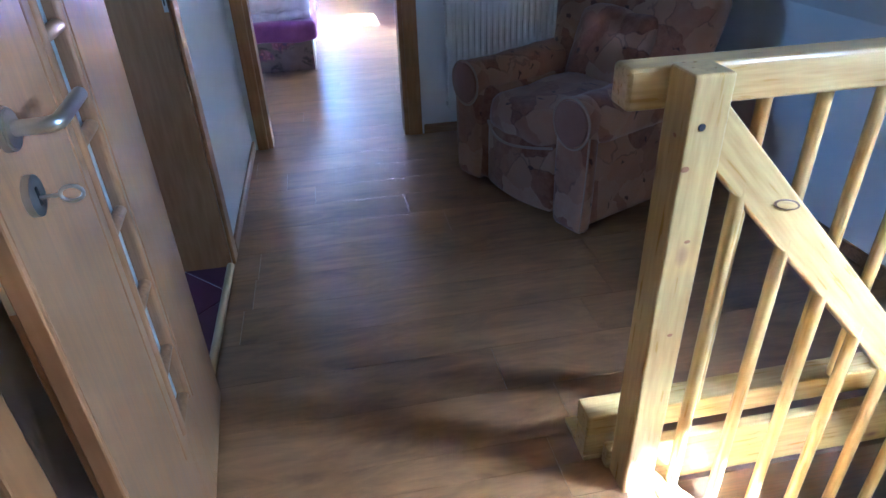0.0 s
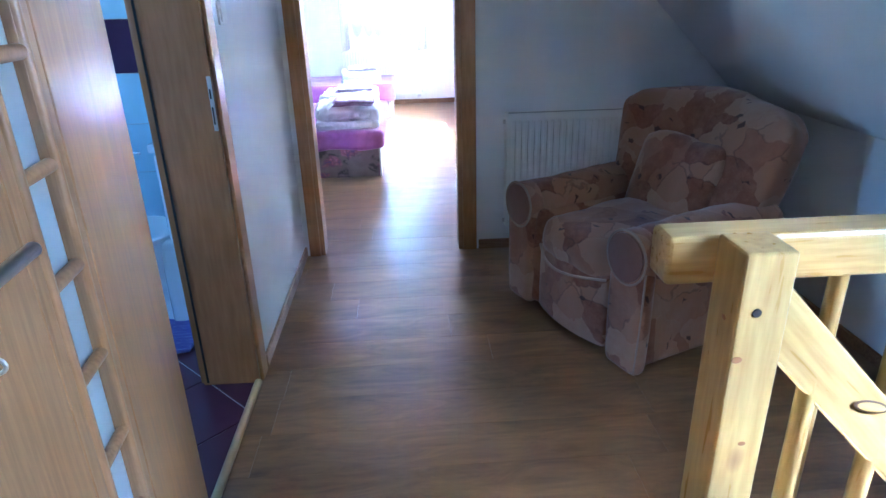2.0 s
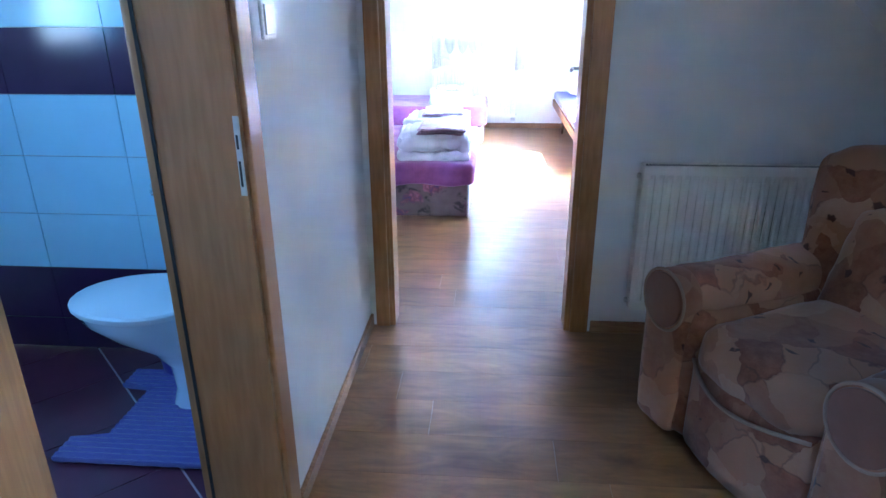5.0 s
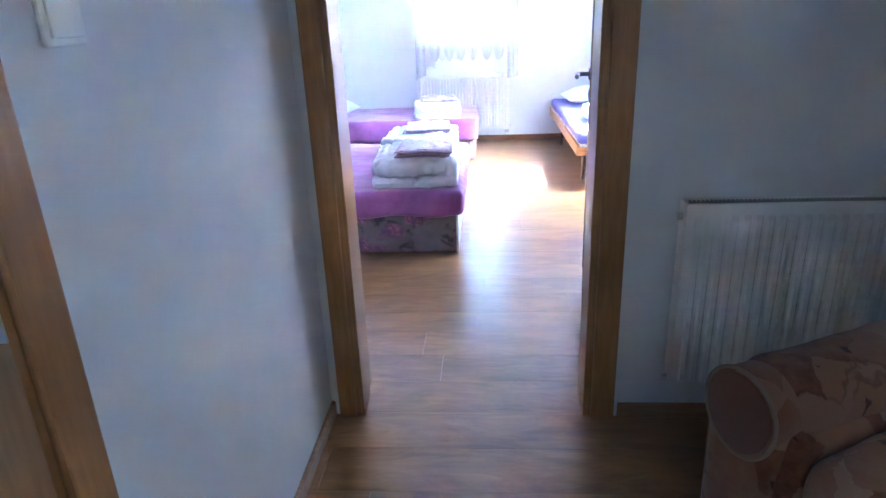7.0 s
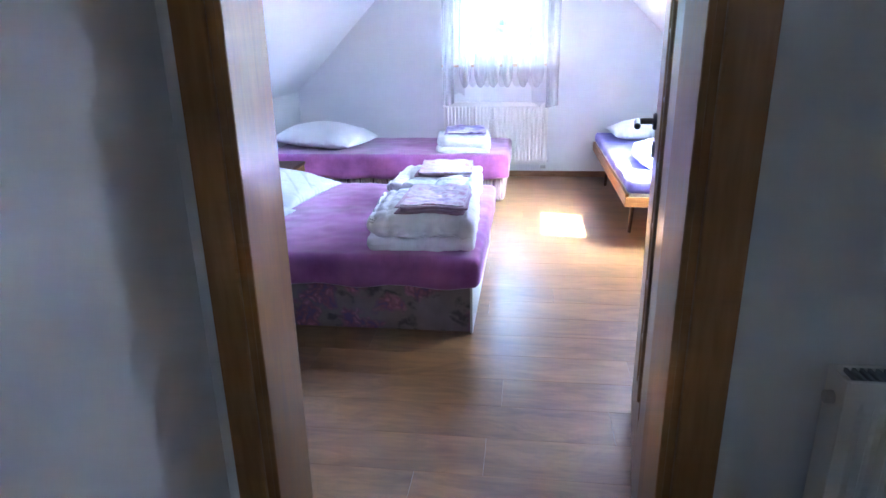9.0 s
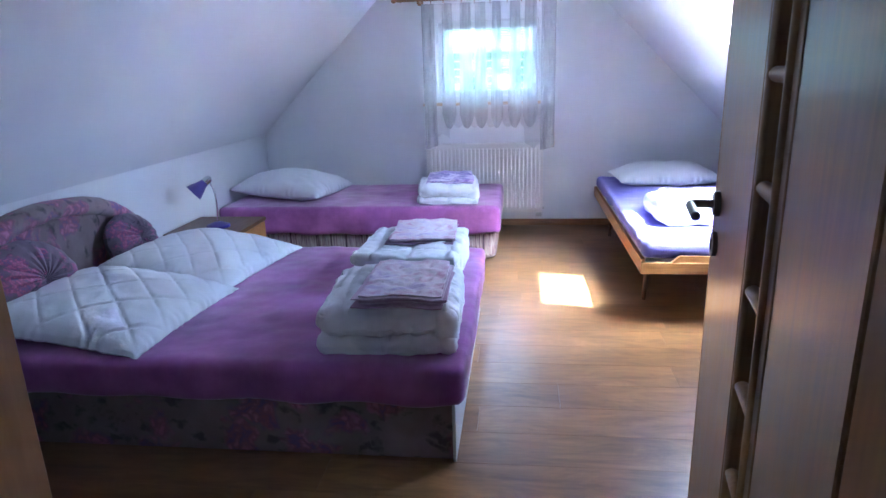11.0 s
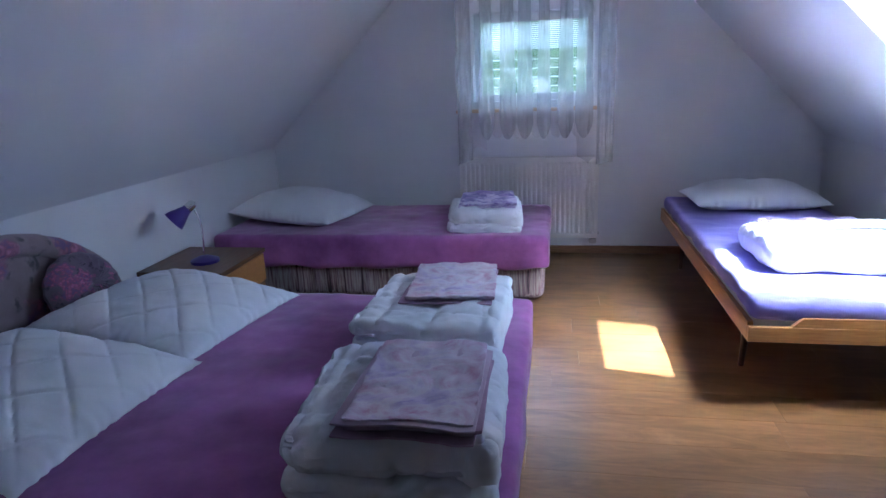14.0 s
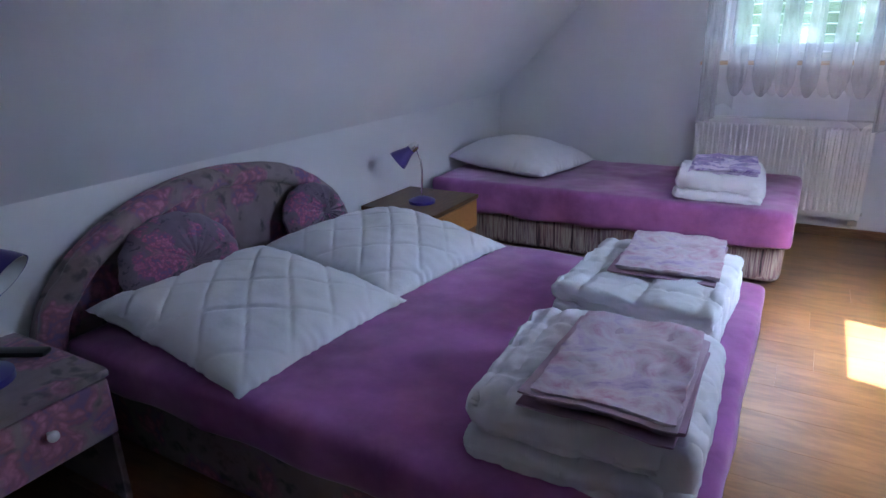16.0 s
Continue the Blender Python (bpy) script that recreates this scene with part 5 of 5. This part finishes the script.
round_cushion("round gathered rose-floral cushion leaning on the headboard", Matrix.Translation((-1.665, 5.50, 0.495)) @ Matrix.Rotation(radians(66), 4, "Y") @ Matrix.Rotation(radians(90), 4, "Z"), 0.24, 0.17, 0.3)
round_cushion("small round gathered rose-floral cushion leaning on the headboard", Matrix.Translation((-1.690, 6.225, 0.485)) @ Matrix.Rotation(radians(68), 4, "Y") @ Matrix.Rotation(radians(90), 4, "Z"), 0.185, 0.15, 1.3)
pillow("pillow", "large white quilted pillow on the double bed", pose(-1.345, 5.50, 0.362, 0, 6, -4), 0.74, 0.73, 0.17, 0.17, 2)
pillow("pillow", "large white quilted pillow on the double bed", pose(-1.285, 6.20, 0.362, 0, 5, -9), 0.72, 0.70, 0.17, 0.16, 5)
duvet("folded_duvet", "white folded duvet on the double bed under pink linen", pose(-0.150, 5.455, 0.366, 0, 0, 2), 0.485, 0.54, [(0.065, 0.0, 0.1), (0.115, 0.0, 0.2)], 1)
linen("folded_linen", "stack of folded pink and lilac bed linen on a duvet", pose(-0.092, 5.392, 0.538, -2, 0, 1), 0.305, 0.42, 5, M_LINEN, 1)
duvet("folded_duvet", "white folded duvet with turned layers on the double bed", pose(-0.185, 6.10, 0.366, 0, 0, -2), 0.47, 0.52, [(0.055, 0.03, 0.3), (0.06, -0.01, 0.4), (0.065, 0.0, 0.3)], 6)
linen("folded_linen", "thin stack of folded pink and lilac bed linen on a duvet", pose(-0.151, 6.228, 0.525, -1, 0, 3), 0.315, 0.41, 3, M_LINEN, 4)

bed2 = thing("single_bed", "low divan bed with striped base and purple cover under the window", "bed")
bm = grid_box((1.96, 0.88, 0.22), 0.05, 0.022)
for v in bm.verts:
    a = v.co.x * 60 if abs(v.co.y) > 0.42 else v.co.y * 60
    v.co.y += 0.004 * math.sin(a + 2 * math.sin(a * 0.31)) * (1 if v.co.y > 0 else -1)
part("base", bm, M_STRIPE, bed2, "gathered brown and cream striped bed base", smooth=True, at=pose(-0.825, 7.93, 0.115))
velour_cover(bed2, (-1.83, 7.445, 0.195), (0.182, 8.375, 0.392), 4.0)
pillow("pillow", "plump white cotton pillow on the single divan bed", pose(-1.43, 7.93, 0.385, 0, 3, -12), 0.74, 0.60, 0.25, 0, 9, M_COTTON)
duvet("folded_duvet", "white folded duvet on the single divan bed", pose(-0.195, 7.78, 0.388, 0, 0, 4), 0.42, 0.50, [(0.055, 0.0, 0.2), (0.09, 0.0, 0.2)], 11)
linen("folded_linen", "folded violet flowered bed linen on a duvet", pose(-0.185, 7.80, 0.522, 0, 0, 6), 0.33, 0.40, 3, M_LINEN_DARK, 8)

bed3 = thing("single_bed", "narrow wooden single bed with a lilac sheet beneath the roof window", "bed")
BX, BY = (0.915, 1.775), (6.372, 8.41)
for x0, x1 in ((BX[0], BX[0] + 0.022), (BX[1] - 0.022, BX[1])):
    part("side_rail", box((x0, BY[0] + 0.022, 0.275), (x1, BY[1], 0.350), 0.004, 2), wood("orange_bed_wood_along", (0.40, 0.17, 0.045), (0.62, 0.30, 0.09), "y", rough=0.35, coat=0.3, stretch=14, per_piece=0.02, contrast=0.4) if x0 == BX[0] else M_BEDWOOD, bed3)
part("foot_rail", box((BX[0], BY[0], 0.275), (BX[1], BY[0] + 0.022, 0.335), 0.004, 2), M_BEDWOOD, bed3)
part("foot_board", prism([(1.06, 0.3355), (1.10, 0.372), (1.74, 0.372), (1.755, 0.3355)], "y", BY[0] + 0.001, BY[0] + 0.021, 0.003), M_BEDWOOD, bed3, "raised orange wooden foot board")
part("slat_base", box((BX[0] + 0.022, BY[0] + 0.022, 0.285), (BX[1] - 0.022, BY[1], 0.300)), M_BEDWOOD, bed3)
for lx, ly in ((1.015, 6.755), (1.655, 6.70), (1.015, 8.16), (1.655, 8.16)):
    part("leg", cyl((lx + (0.012 if lx < 1.3 else -0.012), ly, 0.285), (lx, ly, 0), 0.020, 14, 0.011), M_DARKWOOD, bed3, "tapered dark wooden leg", smooth=True)
part("mattress", grid_box((0.825, 2.0, 0.085), 0.03, 0.04), M_MATTRESS, bed3, "white mattress edge", smooth=True, at=pose(1.345, 7.395, 0.342))
bm = grid_box((0.84, 2.01, 0.085), 0.032, 0.02)
for v in bm.verts:
    v.co.z += 0.006 * math.sin(v.co.y * 21 + 3 * v.co.x) * (v.co.z < 0) + 0.006 * noise.noise(Vector((v.co.x * 5, v.co.y * 4, 2)))
wrinkle(bm, 0.006, 7, 21, stretch=(1, 1.6, 1))
part("sheet", bm, M_LILAC, bed3, "creased lilac jersey sheet", smooth=True, at=pose(1.345, 7.387, 0.396))
pillow("pillow", "flat white cotton pillow at the head of the wooden bed", pose(1.37, 8.06, 0.432, 0, 0, 3), 0.72, 0.50, 0.20, 0, 14, M_COTTON)
duvet("folded_duvet", "white rolled duvet lying in the sun on the wooden bed", pose(1.405, 6.90, 0.430, 0, 0, 2), 0.70, 0.47, [(0.155, 0.0, 0.5)], 17, 0.2)
linen("folded_linen", "crumpled violet flowered bed linen on the sunlit duvet", pose(1.36, 7.03, 0.565, -6, 0, 4), 0.44, 0.24, 2, M_LINEN_DARK, 15)

ns = thing("nightstand", "brown wooden nightstand between the two purple beds", "nightstand")
part("top", box((-1.845, 6.755, 0.356), (-1.385, 7.240, 0.379), 0.003, 2), M_NIGHT, ns)
part("body", box((-1.835, 6.765, 0.04), (-1.40, 7.230, 0.355), 0.003, 1), M_NIGHT, ns)
part("drawer_front", box((-1.3995, 6.775, 0.20), (-1.386, 7.220, 0.352), 0.003, 1), M_BEDWOOD, ns, "orange veneered drawer front")
part("plinth", box((-1.81, 6.785, 0.0), (-1.43, 7.210, 0.039)), M_DARKWOOD, ns)
nf = thing("nightstand", "floral-upholstered nightstand with a white knob beside the double bed", "nightstand")
bm = grid_box((0.47, 0.50, 0.030), 0.012, 0.03)
part("top", bm, M_FLORAL, nf, smooth=True, at=pose(-1.585, 4.745, 0.418))
part("drawer_front", box((-1.372, 4.50, 0.235), (-1.352, 4.985, 0.403), 0.008, 2), M_FLORAL, nf)
part("body", box((-1.82, 4.50, 0.225), (-1.373, 4.985, 0.403), 0.003, 1), M_FLORAL, nf)
part("side", box((-1.82, 4.97, 0.0), (-1.365, 4.988, 0.224), 0.003, 1), M_FLORAL, nf)
part("side", box((-1.82, 4.498, 0.0), (-1.365, 4.516, 0.224), 0.003, 1), M_FLORAL, nf)
part("back", box((-1.835, 4.517, 0.0), (-1.82, 4.969, 0.403), 0.002, 1), M_FLORAL, nf)
bm = ball((-1.330, 4.812, 0.335), 0.015, (0.8, 1, 1), 18)
cyl((-1.352, 4.812, 0.335), (-1.333, 4.812, 0.335), 0.006, 12, bm=bm)
part("knob", bm, M_WHITE_PL, nf, "round white knob", smooth=True)


def table_lamp(label, m):
    """A small flexible lamp: round base, curved neck, conical shade."""
    e = thing("table_lamp", label, "table lamp", m, "purple bedside lamps")
    bm = cyl((0, 0, 0), (0, 0, 0.012), 0.058, 40)
    cyl((0, 0, 0.012), (0, 0, 0.028), 0.058, 40, 0.018, bm=bm)
    part("base", bm, M_LAMP, e, smooth=True)
    pts = [(0, 0, 0.025), (0.002, 0, 0.09), (0.004, 0, 0.14), (0.0, 0, 0.19), (-0.012, 0, 0.225), (-0.028, 0, 0.242)]
    part("neck", tube(pts, 0.0045, 10), M_CHROME, e, "bent chrome neck", smooth=True)
    d = Vector((-0.78, 0, -0.62)).normalized()
    a = Vector((-0.022, 0, 0.247))
    bm = ball(a, 0.019, seg=20)
    cyl(a, a + d * 0.02, 0.019, 28, 0.020, bm=bm)
    part("socket", bm, M_CHROME, e, "chrome lamp socket", smooth=True)
    prof = [(0.010, 0.018), (0.032, 0.021), (0.055, 0.030), (0.080, 0.040), (0.098, 0.045)]
    u = d.orthogonal().normalized()
    v = d.cross(u)
    for nm, mt, off in (("shade", M_LAMP, 0.0), ("shade_inside", M_LAMP_IN, -0.0025)):
        bm = bmesh.new()
        rows = [[bm.verts.new(a + d * s + (u * math.cos(t) + v * math.sin(t)) * (r + off)) for t in [2 * math.pi * k / 32 for k in range(32)]] for s, r in prof]
        for p, q in zip(rows, rows[1:]):
            for k in range(32):
                bm.faces.new((p[k], p[(k + 1) % 32], q[(k + 1) % 32], q[k]))
        bm.faces.new(rows[0])
        part(nm, bm, mt, e, "white inside of the shade" if off else "purple conical metal shade", smooth=True)
    part("bulb", ball(a + d * 0.058, 0.018, seg=16), M_LAMP_IN, e, "white light bulb", smooth=True)
    return e


lamp1 = table_lamp("small purple lamp with bent chrome neck on the wooden nightstand", pose(-1.580, 6.950, 0.379, 0, 0, 35) @ Matrix.Scale(1.24, 4))
lamp2 = copy_thing(lamp1, pose(-1.575, 4.775, 0.434, 0, 0, 212) @ Matrix.Scale(1.24, 4))
lamp2["label"] = "small purple bedside lamp on the floral nightstand"
torch = thing("remote_control", "black remote control lying on the floral nightstand", "remote control", pose(-1.64, 4.914, 0.434, 0, 0, 29))
part("case", grid_box((0.17, 0.042, 0.018), 0.008, 0.01), M_BLACK, torch, smooth=True, at=pose(0, 0, 0.009))

# ---- curtain ----
rod = thing("curtain_rod", "brown wooden curtain rod with rings on the gable wall", "curtain rod")
RZ, RY = 1.815, 8.41
part("rod", cyl((-0.60, RY, RZ), (0.74, RY, RZ), 0.011, 20), M_ROD, rod, smooth=True)
for s, x in ((-1, -0.60), (1, 0.74)):
    bm = ball((x + s * 0.060, RY, RZ), 0.018, (1.2, 1, 1))
    cyl((x, RY, RZ), (x + s * 0.05, RY, RZ), 0.014, 18, 0.009, bm=bm)
    ball((x + s * 0.008, RY, RZ), 0.017, (0.5, 1, 1), 18, bm)
    part("finial", bm, M_ROD, rod, smooth=True)
for x in (-0.47, 0.63):
    bm = cyl((x, RY, RZ - 0.008), (x, BED_F, RZ - 0.008), 0.010, 14)
    cyl((x, BED_F - 0.012, RZ - 0.008), (x, BED_F, RZ - 0.008), 0.026, 18, bm=bm)
    ball((x, RY, RZ), 0.019, (0.8, 1, 1), 16, bm)
    part("bracket", bm, M_ROD, rod, smooth=True)
ring_x = [-0.435, -0.37, -0.275, -0.135, -0.035, 0.085, 0.215, 0.325, 0.42, 0.46, 0.565]
for k, x in enumerate(ring_x):
    bm = tube([(x, RY + 0.015 * math.cos(t), RZ - 0.006 + 0.016 * math.sin(t)) for t in [2 * math.pi * q / 14 for q in range(14)]], 0.0028, 6, closed=True)
    cyl((x, RY, RZ - 0.022), (x, RY, RZ - 0.045), 0.0035, 8, bm=bm)
    part("ring", bm, M_ROD, rod, smooth=True)


def net_sheet(name, parent, x0, x1, ztop, low, amp, waves, y, mat, seed=0.0, nx=220, nz=40, flare=0.0):
    """A hanging sheet with folds; low(u) gives the height of its lower edge."""
    bm = bmesh.new()
    g = []
    for i in range(nx + 1):
        u = i / nx
        col = []
        zl = low(u)
        for j in range(nz + 1):
            w = j / nz
            z = ztop + (zl - ztop) * w
            ph = 2 * math.pi * waves * u + 0.5 * math.sin(u * 17 + seed) + 0.25 * math.sin(w * 5 + seed)
            a = amp * (0.55 + 0.45 * w)
            x = x0 + (x1 - x0) * u + a * 0.55 * math.sin(2 * ph + 0.6) * 0.6 + flare * (u - 0.5) * w
            yy = y + a * math.sin(ph) + 0.004 * noise.noise(Vector((u * 30, w * 6, seed)))
            col.append(bm.verts.new((x, yy, z)))
        g.append(col)
    for i in range(nx):
        for j in range(nz):
            bm.faces.new((g[i][j], g[i + 1][j], g[i + 1][j + 1], g[i][j + 1]))
    return part(name, bm, mat, parent, smooth=True)


cur = thing("curtain", "white net curtain with a scalloped lace hem before the gable window", "curtain")


def hem(u):
    x = -0.44 + 1.02 * u
    if u < 0.07:
        return 0.665 + 0.2 * u
    if u > 0.92:
        return 0.66 + 0.02 * math.sin(u * 40)
    if u > 0.78:
        return 0.655 + 0.10 * abs(math.cos((u - 0.78) / 0.14 * math.pi)) ** 0.7 * 0.5
    if u < 0.19:
        return 0.75 + 0.04 * math.sin((u - 0.07) / 0.12 * math.pi)
    k = (u - 0.19) / 0.59 * 4.5
    f = k - math.floor(k)
    return 0.99 - 0.15 * math.sin(f * math.pi) ** 0.55


net_sheet("net", cur, -0.435, 0.575, RZ - 0.035, hem, 0.009, 9.5, 8.385, M_NET, 0.0)
net_sheet("side_fold", cur, -0.445, -0.345, RZ - 0.035, lambda u: 0.67 + 0.03 * u, 0.006, 1.6, 8.375, M_NET_DENSE, 2.0, 60)
net_sheet("side_fold", cur, 0.475, 0.585, RZ - 0.035, lambda u: 0.655 + 0.02 * u, 0.006, 1.6, 8.375, M_NET_DENSE, 3.0, 60)
for k, (xc, w) in enumerate(((-0.245, 0.075), (-0.104, 0.082), (0.010, 0.078), (0.135, 0.063), (0.275, 0.074), (0.393, 0.085))):
    net_sheet("gathered_fold", cur, xc - w / 2, xc + w / 2, RZ - 0.035, lambda u: 0.835 + 0.11 * abs(2 * u - 1) ** 2.2, 0.006, 1.2, 8.370 - 0.003 * (k % 2), M_NET_DENSE, k * 1.3, 24, 50, flare=0.035)

# ---- tiles and planks ----


def clip(poly, a, b, c):
    """Keeps the part of a polygon where a x + b y <= c."""
    out = []
    for i, p in enumerate(poly):
        q = poly[(i + 1) % len(poly)]
        dp, dq = a * p[0] + b * p[1] - c, a * q[0] + b * q[1] - c
        if dp <= 0:
            out.append(p)
        if (dp < 0) != (dq < 0) and dp != dq:
            t = dp / (dp - dq)
            out.append((p[0] + (q[0] - p[0]) * t, p[1] + (q[1] - p[1]) * t))
    return out


def clip_rect(poly, x0, x1, y0, y1):
    for a, b, c in ((1, 0, x1), (-1, 0, -x0), (0, 1, y1), (0, -1, -y0)):
        poly = clip(poly, a, b, c) if len(poly) > 2 else []
    return poly


def floor_tiles():
    s, g, n = 0.325, 0.0035, 0
    cx, cy = -0.493, 2.418
    r = math.sqrt(0.5)
    for i in range(-8, 8):
        for j in range(-8, 8):
            q = [(i * s + g, j * s + g), ((i + 1) * s - g, j * s + g), ((i + 1) * s - g, (j + 1) * s - g), (i * s + g, (j + 1) * s - g)]
            poly = clip_rect([(cx + (u - v) * r, cy + (u + v) * r) for u, v in q], -2.0, HALL_L - 0.022, 1.0, 3.31)
            if len(poly) < 3:
                continue
            area = abs(sum(p[0] * poly[(k + 1) % len(poly)][1] - poly[(k + 1) % len(poly)][0] * p[1] for k, p in enumerate(poly))) / 2
            if area > 0.0005:
                part("tile", prism(poly, "z", -0.010, -0.003), M_TILE_FLOOR, bath_floor)


def wall_tiles():
    rows = [(0.0, 0.135, 1), (0.135, 0.36, 1), (0.36, 0.584, 0), (0.584, 0.809, 0), (0.809, 1.032, 0), (1.032, 1.26, 1)] + [(1.26 + 0.224 * k, 1.26 + 0.224 * (k + 1), 0) for k in range(5)]
    g = 0.0015
    for z0, z1, dark in rows:
        x = -2.0
        edges = [-2.0] + [-1.90 + 0.40 * k for k in range(4)] + [BATH_R]
        for a, b in zip(edges, edges[1:]):
            part("tile", box((a + g, 3.303, z0 + g), (b - g, 3.3115, z1 - g)), M_TILE_PLUM if dark else M_TILE_PALE, bath_wall)


floor_tiles()
wall_tiles()


def planks():
    pitch, length, g = 0.192, 1.285, 0.0004
    shared = {}
    rnd = random.Random(4)
    offs = [rnd.random() * length for _ in range(80)]
    for ob, lo, hi in FLOORS:
        k = math.floor((lo[1] + 1.2) / pitch)
        while -1.2 + k * pitch < hi[1]:
            y0, y1 = max(lo[1], -1.2 + k * pitch), min(hi[1], -1.2 + (k + 1) * pitch)
            x = -3.0 - offs[k]
            while x < hi[0]:
                x0, x1 = max(lo[0], x), min(hi[0], x + length)
                if x1 - x0 > 0.01 and y1 - y0 > 0.003:
                    key = (round(x1 - x0, 3), round(y1 - y0, 3))
                    if key not in shared:
                        w, d = (x1 - x0) / 2 - g, (y1 - y0) / 2 - g
                        bm = bmesh.new()
                        t = [bm.verts.new((sx * (w - 0.0001), sy * (d - 0.0001), 0)) for sx, sy in ((-1, -1), (1, -1), (1, 1), (-1, 1))]
                        m = [bm.verts.new((sx * w, sy * d, -0.0002)) for sx, sy in ((-1, -1), (1, -1), (1, 1), (-1, 1))]
                        b = [bm.verts.new((sx * w, sy * d, -0.007)) for sx, sy in ((-1, -1), (1, -1), (1, 1), (-1, 1))]
                        bm.faces.new(t)
                        for a, c in ((t, m), (m, b)):
                            for q in range(4):
                                bm.faces.new((a[q], c[q], c[(q + 1) % 4], a[(q + 1) % 4]))
                        o = part("plank", bm, M_FLOOR, ob)
                        shared[key] = o.data
                    else:
                        o = new("plank", shared[key])
                        o.parent = ob
                    o.location = ((x0 + x1) / 2, (y0 + y1) / 2, 0)
                x += length
            k += 1


planks()
